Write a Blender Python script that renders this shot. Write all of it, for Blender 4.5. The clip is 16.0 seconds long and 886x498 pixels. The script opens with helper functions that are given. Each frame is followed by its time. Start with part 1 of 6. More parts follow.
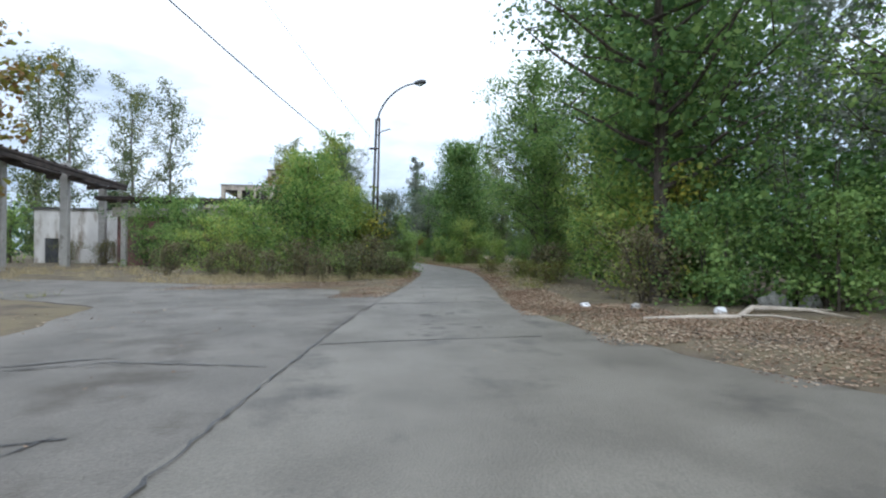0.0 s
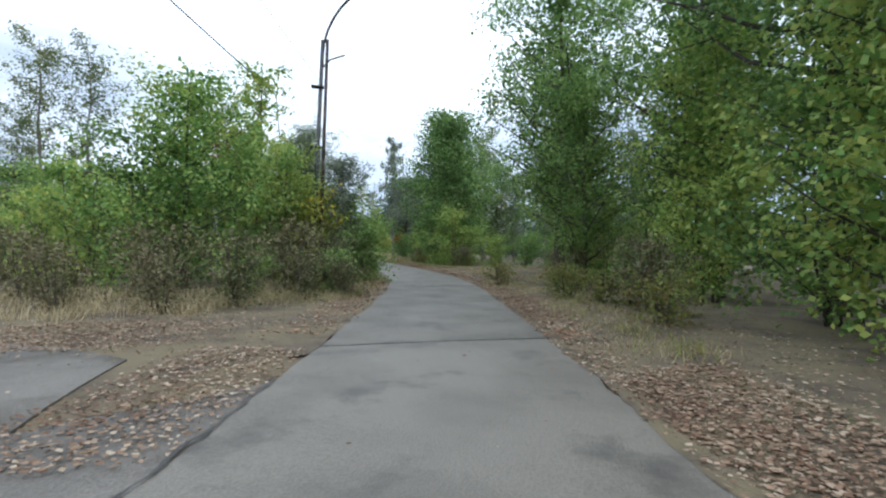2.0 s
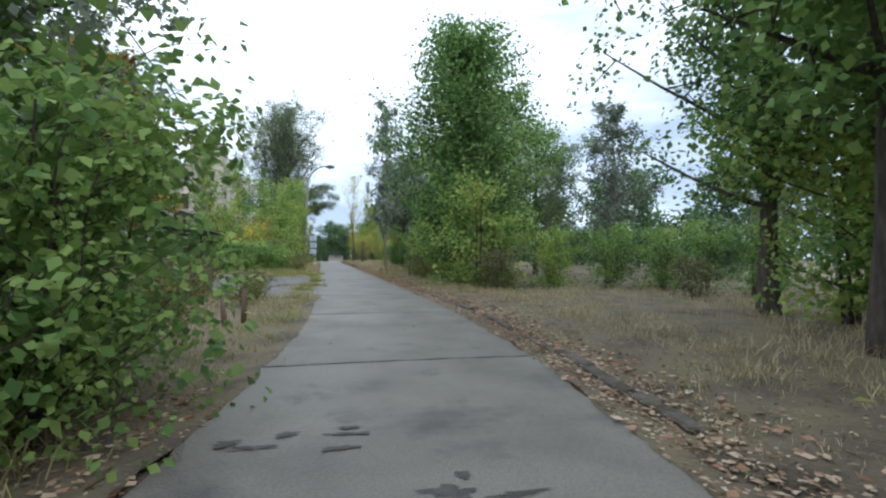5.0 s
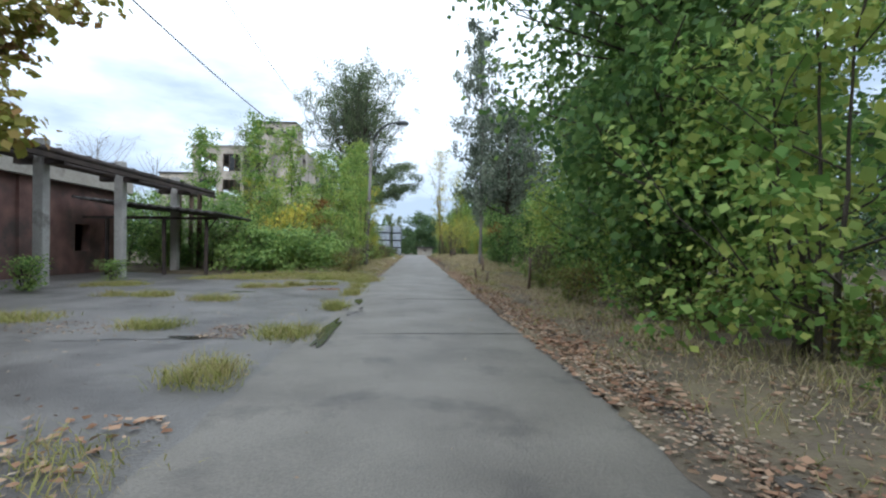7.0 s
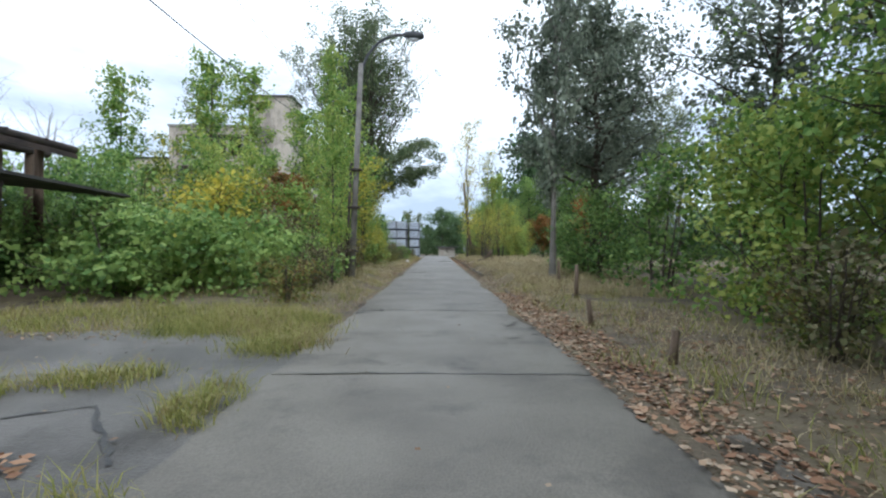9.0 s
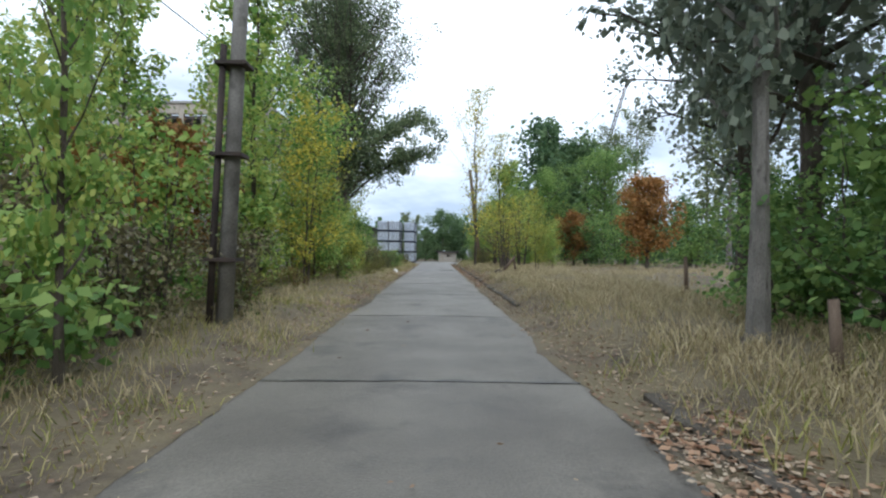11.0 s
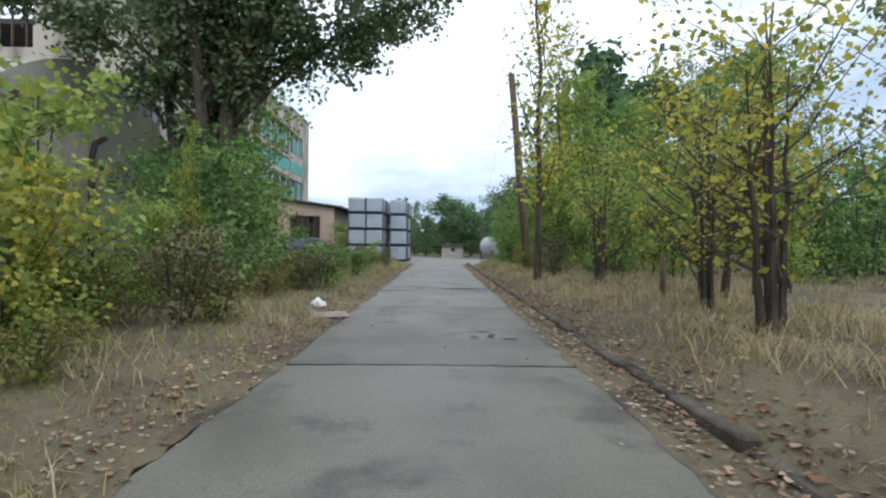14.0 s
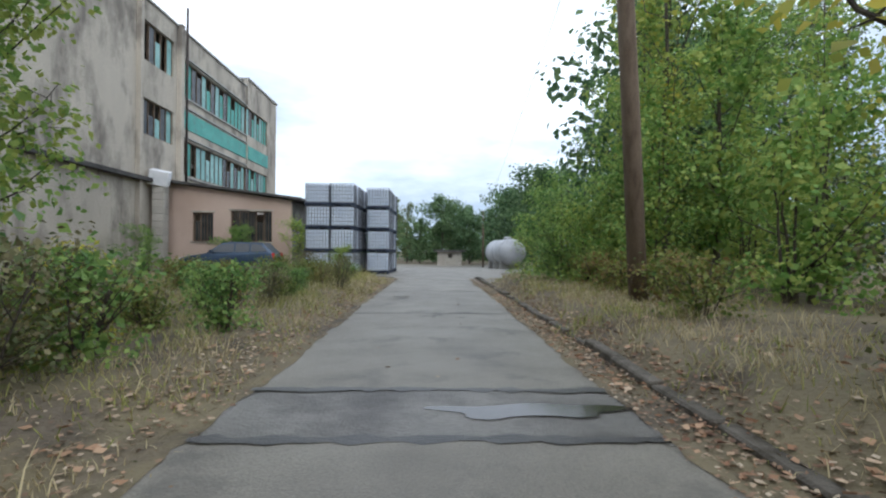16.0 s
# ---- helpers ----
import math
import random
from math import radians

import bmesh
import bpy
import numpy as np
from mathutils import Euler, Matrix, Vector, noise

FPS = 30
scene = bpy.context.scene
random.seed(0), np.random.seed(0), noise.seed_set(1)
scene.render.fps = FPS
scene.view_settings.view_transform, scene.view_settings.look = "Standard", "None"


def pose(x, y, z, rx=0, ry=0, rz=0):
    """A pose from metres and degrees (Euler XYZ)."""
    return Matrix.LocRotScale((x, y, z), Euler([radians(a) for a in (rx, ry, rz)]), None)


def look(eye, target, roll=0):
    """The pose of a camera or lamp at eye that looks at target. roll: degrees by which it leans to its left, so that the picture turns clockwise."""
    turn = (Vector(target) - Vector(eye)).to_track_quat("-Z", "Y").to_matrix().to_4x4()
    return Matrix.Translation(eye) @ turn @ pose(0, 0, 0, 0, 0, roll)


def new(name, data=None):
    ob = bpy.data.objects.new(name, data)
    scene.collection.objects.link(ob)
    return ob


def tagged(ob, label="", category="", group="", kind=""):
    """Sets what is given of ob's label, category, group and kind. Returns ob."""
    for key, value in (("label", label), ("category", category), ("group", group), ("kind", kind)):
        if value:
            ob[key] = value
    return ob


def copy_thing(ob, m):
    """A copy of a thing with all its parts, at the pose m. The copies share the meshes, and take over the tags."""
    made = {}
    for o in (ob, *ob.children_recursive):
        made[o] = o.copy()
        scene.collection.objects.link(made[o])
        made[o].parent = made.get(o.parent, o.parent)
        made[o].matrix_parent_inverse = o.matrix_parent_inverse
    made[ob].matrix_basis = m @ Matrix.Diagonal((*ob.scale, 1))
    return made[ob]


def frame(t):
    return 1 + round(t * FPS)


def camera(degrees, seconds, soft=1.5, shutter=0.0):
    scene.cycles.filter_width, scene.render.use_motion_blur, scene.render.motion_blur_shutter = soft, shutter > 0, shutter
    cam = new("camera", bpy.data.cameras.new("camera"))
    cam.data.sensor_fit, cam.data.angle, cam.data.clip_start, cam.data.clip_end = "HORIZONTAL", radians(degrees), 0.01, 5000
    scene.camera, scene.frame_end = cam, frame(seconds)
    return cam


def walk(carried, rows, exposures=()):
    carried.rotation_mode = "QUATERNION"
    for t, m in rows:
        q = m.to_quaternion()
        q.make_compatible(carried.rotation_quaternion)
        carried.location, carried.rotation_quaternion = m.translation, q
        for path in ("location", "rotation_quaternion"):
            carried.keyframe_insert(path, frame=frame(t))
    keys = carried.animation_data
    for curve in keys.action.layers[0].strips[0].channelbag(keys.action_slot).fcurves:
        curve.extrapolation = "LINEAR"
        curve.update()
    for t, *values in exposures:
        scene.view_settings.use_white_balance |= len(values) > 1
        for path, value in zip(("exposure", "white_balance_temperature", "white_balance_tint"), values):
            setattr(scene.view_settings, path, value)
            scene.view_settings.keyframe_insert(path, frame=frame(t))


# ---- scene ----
# ================= camera and its drive =================
cam = camera(84.0, 16.0, soft=2.2)
ROWS = [
    (0.0, look((-7.383, -0.404, 1.236), (-5.222, 9.359, 1.291), 0.20)),
    (0.5, look((-6.898, 2.219, 1.253), (-4.619, 11.953, 1.318), 0.60)),
    (1.0, look((-6.357, 4.735, 1.248), (-4.010, 14.454, 1.328), 0.60)),
    (1.5, look((-5.835, 7.186, 1.235), (-3.394, 16.883, 1.265), 0.60)),
    (2.0, look((-5.231, 9.680, 1.246), (-2.676, 19.348, 1.266), 0.80)),
    (2.5, look((-4.563, 12.225, 1.275), (-1.926, 21.871, 1.305), 0.50)),
    (3.0, look((-3.885, 14.794, 1.276), (-1.100, 24.399, 1.356), 0.70)),
    (3.2, look((-3.611, 15.840, 1.276), (-0.804, 25.438, 1.356), 0.70)),
    (5.3, look((-1.143, 26.768, 1.252), (1.026, 36.529, 1.394), 0.60)),
    (5.5, look((-0.912, 27.998, 1.280), (1.067, 37.799, 1.350), 0.67)),
    (6.0, look((-0.465, 31.275, 1.284), (1.065, 41.157, 1.412), 0.69)),
    (6.5, look((-0.173, 34.726, 1.252), (0.845, 44.674, 1.162), 0.95)),
    (7.0, look((-0.059, 38.212, 1.287), (0.510, 48.195, 1.262), 0.52)),
    (7.5, look((0.006, 41.547, 1.271), (0.292, 51.543, 1.209), 0.69)),
    (8.0, look((-0.019, 44.560, 1.276), (0.179, 54.557, 1.198), 0.77)),
    (8.5, look((-0.033, 47.539, 1.243), (0.117, 57.537, 1.104), 0.39)),
    (9.0, look((-0.009, 50.420, 1.270), (0.130, 60.419, 1.236), 0.40)),
    (9.2, look((-0.006, 51.528, 1.237), (0.127, 61.527, 1.149), 0.46)),
    (11.5, look((0.147, 63.082, 1.275), (0.277, 73.080, 1.360), 0.68)),
    (12.0, look((0.138, 66.216, 1.263), (0.260, 76.215, 1.350), 0.56)),
    (12.5, look((0.099, 69.513, 1.279), (0.212, 79.512, 1.378), 0.72)),
    (13.0, look((0.071, 72.854, 1.266), (0.191, 82.853, 1.330), 0.87)),
    (13.5, look((0.079, 76.182, 1.268), (0.172, 86.181, 1.397), 1.14)),
    (14.0, look((0.051, 79.445, 1.304), (0.137, 89.444, 1.217), 0.68)),
    (14.5, look((0.014, 82.448, 1.235), (0.124, 92.447, 1.285), 0.72)),
    (15.0, look((-0.038, 85.109, 1.213), (0.112, 95.107, 1.283), 0.42)),
    (15.5, look((-0.095, 87.663, 1.266), (0.106, 97.661, 1.303), 0.30)),
    (16.0, look((0.000, 90.000, 1.243), (0.185, 99.998, 1.287), 0.45)),
]
walk(cam, ROWS, [(0.0, 0.02, 5800, 12), (1.5, 0.04, 5800, 12), (3.0, 0.28, 5800, 12), (5.5, 0.14, 5800, 12), (9.0, 0.14, 5850, 12), (11.5, 0.08, 5900, 12), (16.0, 0.06, 5900, 12)])

# ================= sky and sun: an overcast morning =================
SUN_ELEVATION, SUN_ROTATION = radians(38), radians(200)
world = bpy.data.worlds.new("overcast_sky")
scene.world = world
world.use_nodes = True
wt = world.node_tree
wt.nodes.clear()
w_out = wt.nodes.new("ShaderNodeOutputWorld")
w_bg = wt.nodes.new("ShaderNodeBackground")
w_sky = wt.nodes.new("ShaderNodeTexSky")
w_sky.sky_type, w_sky.sun_disc = "NISHITA", False
w_sky.sun_elevation, w_sky.sun_rotation = SUN_ELEVATION, SUN_ROTATION
w_co = wt.nodes.new("ShaderNodeTexCoord")
w_map = wt.nodes.new("ShaderNodeMapping")
w_map.inputs["Scale"].default_value = (1.0, 1.0, 3.2)
w_noise = wt.nodes.new("ShaderNodeTexNoise")
w_noise.inputs["Scale"].default_value = 2.1
w_noise.inputs["Detail"].default_value = 6
w_noise.inputs["Roughness"].default_value = 0.55
w_ramp = wt.nodes.new("ShaderNodeValToRGB")
w_ramp.color_ramp.elements[0].position, w_ramp.color_ramp.elements[0].color = 0.32, (6.0, 7.2, 8.5, 1)
w_ramp.color_ramp.elements[1].position, w_ramp.color_ramp.elements[1].color = 0.62, (15.6, 16.4, 16.8, 1)
w_mix = wt.nodes.new("ShaderNodeMix")
w_mix.data_type = "RGBA"
w_mix.inputs["Factor"].default_value = 0.86
wt.links.new(w_co.outputs["Generated"], w_map.inputs["Vector"])
wt.links.new(w_map.outputs["Vector"], w_noise.inputs["Vector"])
w_sep = wt.nodes.new("ShaderNodeSeparateXYZ")
w_low = wt.nodes.new("ShaderNodeMapRange")
w_low.inputs["From Min"].default_value, w_low.inputs["From Max"].default_value = 0.0, 0.38
w_low.inputs["To Min"].default_value, w_low.inputs["To Max"].default_value = -0.21, 0.12
w_sum = wt.nodes.new("ShaderNodeMath")
wt.links.new(w_co.outputs["Generated"], w_sep.inputs[0])
wt.links.new(w_sep.outputs["Z"], w_low.inputs["Value"])
wt.links.new(w_noise.outputs["Fac"], w_sum.inputs[0])
wt.links.new(w_low.outputs["Result"], w_sum.inputs[1])
wt.links.new(w_sum.outputs[0], w_ramp.inputs["Fac"])
wt.links.new(w_sky.outputs["Color"], w_mix.inputs["A"])
wt.links.new(w_ramp.outputs["Color"], w_mix.inputs["B"])
wt.links.new(w_mix.outputs["Result"], w_bg.inputs["Color"])
w_bg.inputs["Strength"].default_value = 0.10
wt.links.new(w_bg.outputs["Background"], w_out.inputs["Surface"])
sun = new("sun", bpy.data.lights.new("sun", "SUN"))
sun.data.energy, sun.data.angle, sun.data.color = 0.9, radians(25), (1.0, 0.96, 0.9)
sun.matrix_world = pose(0, 0, 60, 52, 0, 20)

# ================= materials =================
def rgb(c):
    return (c[0], c[1], c[2], 1.0)


def surface(name, c1, c2, scale=2.0, rough=0.85, bump=0.3, fine=40.0, stain=None, stain_at=0.62, metal=0.0, stretch=(1, 1, 1), stain_scale=0.5, spec=0.4):
    """Two-scale mottled surface: broad tone change, fine grain with relief, optional stains."""
    m = bpy.data.materials.new(name)
    m.use_nodes = True
    t = m.node_tree
    b = t.nodes["Principled BSDF"]
    geo = t.nodes.new("ShaderNodeNewGeometry")
    mp = t.nodes.new("ShaderNodeMapping")
    mp.inputs["Scale"].default_value = stretch
    t.links.new(geo.outputs["Position"], mp.inputs["Vector"])
    n1 = t.nodes.new("ShaderNodeTexNoise")
    n1.inputs["Scale"].default_value, n1.inputs["Detail"].default_value = scale, 5
    n2 = t.nodes.new("ShaderNodeTexNoise")
    n2.inputs["Scale"].default_value, n2.inputs["Detail"].default_value = fine, 3
    for n in (n1, n2):
        t.links.new(mp.outputs["Vector"], n.inputs["Vector"])
    info = t.nodes.new("ShaderNodeObjectInfo")
    add = t.nodes.new("ShaderNodeMath")
    add.operation = "MULTIPLY_ADD"
    t.links.new(info.outputs["Random"], add.inputs[0])
    add.inputs[1].default_value = 0.16
    t.links.new(n1.outputs["Fac"], add.inputs[2])
    ramp = t.nodes.new("ShaderNodeValToRGB")
    e = ramp.color_ramp.elements
    e[0].position, e[0].color, e[1].position, e[1].color = 0.38, rgb(c1), 0.72, rgb(c2)
    t.links.new(add.outputs[0], ramp.inputs["Fac"])
    grain = t.nodes.new("ShaderNodeMix")
    grain.data_type, grain.blend_type = "RGBA", "OVERLAY"
    grain.inputs["Factor"].default_value = 0.45
    t.links.new(ramp.outputs["Color"], grain.inputs["A"])
    t.links.new(n2.outputs["Fac"], grain.inputs["B"])
    col = grain.outputs["Result"]
    if stain:
        n3 = t.nodes.new("ShaderNodeTexNoise")
        n3.inputs["Scale"].default_value, n3.inputs["Detail"].default_value, n3.inputs["Roughness"].default_value = stain_scale, 7, 0.65
        t.links.new(mp.outputs["Vector"], n3.inputs["Vector"])
        r3 = t.nodes.new("ShaderNodeValToRGB")
        r3.color_ramp.elements[0].position, r3.color_ramp.elements[1].position = stain_at - 0.08, stain_at + 0.08
        t.links.new(n3.outputs["Fac"], r3.inputs["Fac"])
        mx = t.nodes.new("ShaderNodeMix")
        mx.data_type = "RGBA"
        t.links.new(r3.outputs["Color"], mx.inputs["Factor"])
        t.links.new(col, mx.inputs["A"])
        mx.inputs["B"].default_value = rgb(stain)
        col = mx.outputs["Result"]
    t.links.new(col, b.inputs["Base Color"])
    b.inputs["Roughness"].default_value, b.inputs["Metallic"].default_value = rough, metal
    b.inputs["Specular IOR Level"].default_value = spec
    if bump:
        bp = t.nodes.new("ShaderNodeBump")
        bp.inputs["Strength"].default_value, bp.inputs["Distance"].default_value = bump, 0.02
        t.links.new(n2.outputs["Fac"], bp.inputs["Height"])
        t.links.new(bp.outputs["Normal"], b.inputs["Normal"])
    return m


def foliage(name, cols, through_light=0.4, rough=0.6):
    """Leaves: every leaf takes its own tone out of a few, and lets some light through."""
    m = bpy.data.materials.new(name)
    m.use_nodes = True
    t = m.node_tree
    b = t.nodes["Principled BSDF"]
    out = t.nodes["Material Output"]
    geo = t.nodes.new("ShaderNodeNewGeometry")
    info = t.nodes.new("ShaderNodeObjectInfo")
    n = t.nodes.new("ShaderNodeTexNoise")
    n.inputs["Scale"].default_value = 0.55
    t.links.new(geo.outputs["Position"], n.inputs["Vector"])
    a = t.nodes.new("ShaderNodeMath")
    a.operation = "MULTIPLY_ADD"
    t.links.new(n.outputs["Fac"], a.inputs[0])
    a.inputs[1].default_value = 0.9
    a.inputs[2].default_value = -0.2
    a2 = t.nodes.new("ShaderNodeMath")
    a2.operation = "MULTIPLY_ADD"
    t.links.new(geo.outputs["Random Per Island"], a2.inputs[0])
    a2.inputs[1].default_value = 0.55
    t.links.new(a.outputs[0], a2.inputs[2])
    a3 = t.nodes.new("ShaderNodeMath")
    a3.operation = "MULTIPLY_ADD"
    t.links.new(info.outputs["Random"], a3.inputs[0])
    a3.inputs[1].default_value = 0.22
    t.links.new(a2.outputs[0], a3.inputs[2])
    ramp = t.nodes.new("ShaderNodeValToRGB")
    e = ramp.color_ramp.elements
    while len(e) < len(cols):
        e.new(0.5)
    for k, (el, c) in enumerate(zip(e, cols)):
        el.position, el.color = 0.15 + 0.75 * k / max(1, len(cols) - 1), rgb(c)
    t.links.new(a3.outputs[0], ramp.inputs["Fac"])
    t.links.new(ramp.outputs["Color"], b.inputs["Base Color"])
    b.inputs["Roughness"].default_value = rough
    b.inputs["Specular IOR Level"].default_value = 0.25
    tr = t.nodes.new("ShaderNodeBsdfTranslucent")
    t.links.new(ramp.outputs["Color"], tr.inputs["Color"])
    mix = t.nodes.new("ShaderNodeMixShader")
    mix.inputs[0].default_value = through_light
    t.links.new(b.outputs["BSDF"], mix.inputs[1])
    t.links.new(tr.outputs["BSDF"], mix.inputs[2])
    t.links.new(mix.outputs[0], out.inputs["Surface"])
    return m


M_CONCRETE_ROAD = surface("road_concrete", (0.128, 0.116, 0.094), (0.205, 0.188, 0.155), 0.9, 0.55, 0.5, 60, stain=(0.088, 0.080, 0.068), stain_at=0.62, stain_scale=1.1, spec=0.45)
M_ASPHALT = surface("worn_asphalt", (0.092, 0.086, 0.077), (0.172, 0.162, 0.145), 0.9, 0.46, 0.8, 45, stain=(0.060, 0.054, 0.047), stain_at=0.57, stain_scale=0.8)
M_WORN = surface("broken_surface", (0.045, 0.042, 0.036), (0.085, 0.078, 0.068), 4, 0.6, 0.8, 50)
M_YARD = surface("dusty_asphalt", (0.125, 0.114, 0.096), (0.205, 0.188, 0.160), 0.7, 0.6, 0.9, 45, stain=(0.085, 0.073, 0.056), stain_at=0.58, stain_scale=0.9)
M_TAR = surface("wet_tar", (0.03, 0.03, 0.03), (0.06, 0.058, 0.055), 3, 0.4, 0.5, 50)
M_SOIL = surface("verge_soil", (0.066, 0.053, 0.038), (0.150, 0.120, 0.083), 1.6, 0.95, 1.0, 26, stain=(0.185, 0.152, 0.090), stain_at=0.50, stain_scale=0.9)
M_KERB = surface("mossy_kerb", (0.075, 0.064, 0.050), (0.16, 0.140, 0.115), 2, 0.9, 0.6, 45, stain=(0.055, 0.045, 0.03), stain_at=0.52, stain_scale=2.5)
M_BARK = surface("bark", (0.05, 0.04, 0.03), (0.12, 0.10, 0.08), 3, 0.95, 1.0, 30, stretch=(4, 4, 1))
M_BARK_PALE = surface("pale_bark", (0.16, 0.15, 0.13), (0.30, 0.28, 0.25), 3, 0.9, 0.8, 30, stain=(0.06, 0.05, 0.045), stain_scale=3, stretch=(3, 3, 1))
M_PLASTER = surface("weathered_plaster", (0.42, 0.375, 0.31), (0.58, 0.52, 0.43), 0.35, 0.9, 0.35, 30, stain=(0.215, 0.19, 0.16), stain_at=0.55, stain_scale=0.5, stretch=(1, 1, 0.5))
M_PLASTER_GREY = surface("grey_plaster", (0.36, 0.335, 0.29), (0.50, 0.465, 0.405), 0.4, 0.9, 0.35, 30, stain=(0.19, 0.18, 0.165), stain_at=0.6, stain_scale=0.5, stretch=(1, 1, 0.4))
M_PINK = surface("pink_render", (0.50, 0.37, 0.29), (0.60, 0.46, 0.37), 0.5, 0.9, 0.3, 40, stain=(0.38, 0.29, 0.23), stain_at=0.64, stain_scale=0.6)
M_WHITE_WALL = surface("peeling_whitewash", (0.55, 0.54, 0.51), (0.72, 0.71, 0.68), 0.8, 0.9, 0.4, 30, stain=(0.26, 0.22, 0.17), stain_at=0.56, stain_scale=1.1, stretch=(1, 1, 0.35))
M_CONCRETE = surface("post_concrete", (0.30, 0.29, 0.27), (0.44, 0.43, 0.40), 1.2, 0.9, 0.5, 40, stain=(0.16, 0.15, 0.13), stain_at=0.62, stain_scale=1.2)
M_CONCRETE_OLD = surface("sooty_concrete", (0.15, 0.14, 0.125), (0.25, 0.24, 0.22), 1.2, 0.9, 0.5, 40, stain=(0.09, 0.085, 0.075), stain_at=0.58, stain_scale=1.5)
M_FASCIA = surface("fascia_concrete", (0.34, 0.31, 0.26), (0.45, 0.42, 0.36), 0.8, 0.9, 0.3, 30, stain=(0.2, 0.18, 0.15), stain_scale=0.8)
M_RUST = surface("rusty_steel", (0.035, 0.029, 0.027), (0.080, 0.060, 0.050), 2.2, 0.8, 0.5, 35, metal=0.2)
M_DARK_STEEL = surface("dark_paint_steel", (0.05, 0.055, 0.06), (0.10, 0.105, 0.11), 2, 0.6, 0.2, 30, metal=0.3)
M_BRICK = surface("dark_red_brick", (0.155, 0.088, 0.076), (0.265, 0.150, 0.125), 1.4, 0.9, 0.5, 30, stain=(0.10, 0.078, 0.07), stain_at=0.55, stain_scale=0.6)
M_ROOF_SHEET = surface("tarred_sheet", (0.045, 0.042, 0.04), (0.10, 0.095, 0.09), 1.5, 0.85, 0.4, 30)
M_TEAL = surface("teal_panel", (0.05, 0.30, 0.25), (0.10, 0.42, 0.35), 0.8, 0.5, 0.1, 20, stain=(0.10, 0.22, 0.19), stain_scale=1.5)
M_TEAL_PALE = surface("faded_teal_panel", (0.20, 0.42, 0.40), (0.32, 0.55, 0.52), 0.8, 0.4, 0.1, 20, stain=(0.14, 0.26, 0.25), stain_scale=1.5)
M_VOID = surface("dirty_glass", (0.025, 0.03, 0.032), (0.06, 0.065, 0.066), 2, 0.25, 0.1, 20)
M_BROWN_FRAME = surface("brown_frame", (0.10, 0.065, 0.04), (0.17, 0.12, 0.08), 2, 0.7, 0.3, 30)
M_IBC_PLASTIC = surface("milky_plastic", (0.58, 0.66, 0.78), (0.72, 0.79, 0.88), 0.9, 0.4, 0.1, 20)
M_GALV = surface("galvanised_bar", (0.16, 0.17, 0.19), (0.25, 0.26, 0.29), 3, 0.5, 0.1, 30, metal=0.6)
M_PALLET = surface("dark_blue_pallet", (0.020, 0.028, 0.050), (0.04, 0.055, 0.090), 3, 0.6, 0.2, 30)
M_CAR = surface("dark_blue_paint", (0.032, 0.055, 0.095), (0.05, 0.08, 0.125), 0.8, 0.28, 0.0, 20, metal=0.3)
M_CAR_GLASS = surface("car_window", (0.02, 0.026, 0.03), (0.035, 0.042, 0.048), 1, 0.08, 0.0, 20, spec=0.7)
M_TYRE = surface("tyre_rubber", (0.02, 0.02, 0.02), (0.035, 0.035, 0.035), 3, 0.8, 0.3, 40)
M_RIM = surface("alloy_rim", (0.32, 0.32, 0.33), (0.42, 0.42, 0.43), 3, 0.4, 0.0, 30, metal=0.8)
M_RED_LAMP = surface("red_lens", (0.45, 0.03, 0.03), (0.55, 0.05, 0.04), 2, 0.25, 0.0, 20)
M_CLEAR_LAMP = surface("clear_lens", (0.55, 0.57, 0.6), (0.7, 0.72, 0.74), 2, 0.15, 0.0, 20)
M_TANK = surface("white_tank_paint", (0.40, 0.41, 0.43), (0.56, 0.57, 0.59), 0.9, 0.5, 0.1, 20, stain=(0.34, 0.31, 0.28), stain_at=0.64, stain_scale=1.0)
M_WOOD = surface("grey_wood", (0.09, 0.06, 0.04), (0.19, 0.14, 0.10), 2, 0.9, 0.6, 30, stretch=(4, 4, 0.6))
M_BAG = surface("white_plastic", (0.70, 0.71, 0.72), (0.82, 0.82, 0.82), 3, 0.4, 0.2, 20)
M_CARD = surface("wet_cardboard", (0.24, 0.19, 0.15), (0.36, 0.30, 0.25), 3, 0.9, 0.2, 30)
M_BRANCH = surface("bleached_branch", (0.42, 0.36, 0.29), (0.58, 0.52, 0.44), 4, 0.9, 0.4, 40)
M_WATER = surface("puddle_water", (0.03, 0.028, 0.024), (0.05, 0.046, 0.04), 1, 0.12, 0.0, 20, spec=0.5)

F_DARK = foliage("leaf_dark_green", [(0.052, 0.111, 0.038), (0.130, 0.240, 0.071), (0.297, 0.425, 0.125)])
F_MID = foliage("leaf_mid_green", [(0.061, 0.129, 0.039), (0.153, 0.272, 0.075), (0.349, 0.473, 0.136)])
F_BRIGHT = foliage("leaf_bright_green", [(0.064, 0.140, 0.037), (0.158, 0.300, 0.068), (0.315, 0.448, 0.120), (0.437, 0.486, 0.120)])
F_YELLOWING = foliage("leaf_yellowing", [(0.076, 0.132, 0.037), (0.180, 0.250, 0.058), (0.388, 0.408, 0.083), (0.635, 0.543, 0.087)])
F_SILVER = foliage("leaf_silver", [(0.086, 0.115, 0.086), (0.178, 0.218, 0.160), (0.345, 0.385, 0.292)])
F_POPLAR = foliage("leaf_poplar", [(0.074, 0.115, 0.052), (0.149, 0.196, 0.085), (0.297, 0.324, 0.156)])
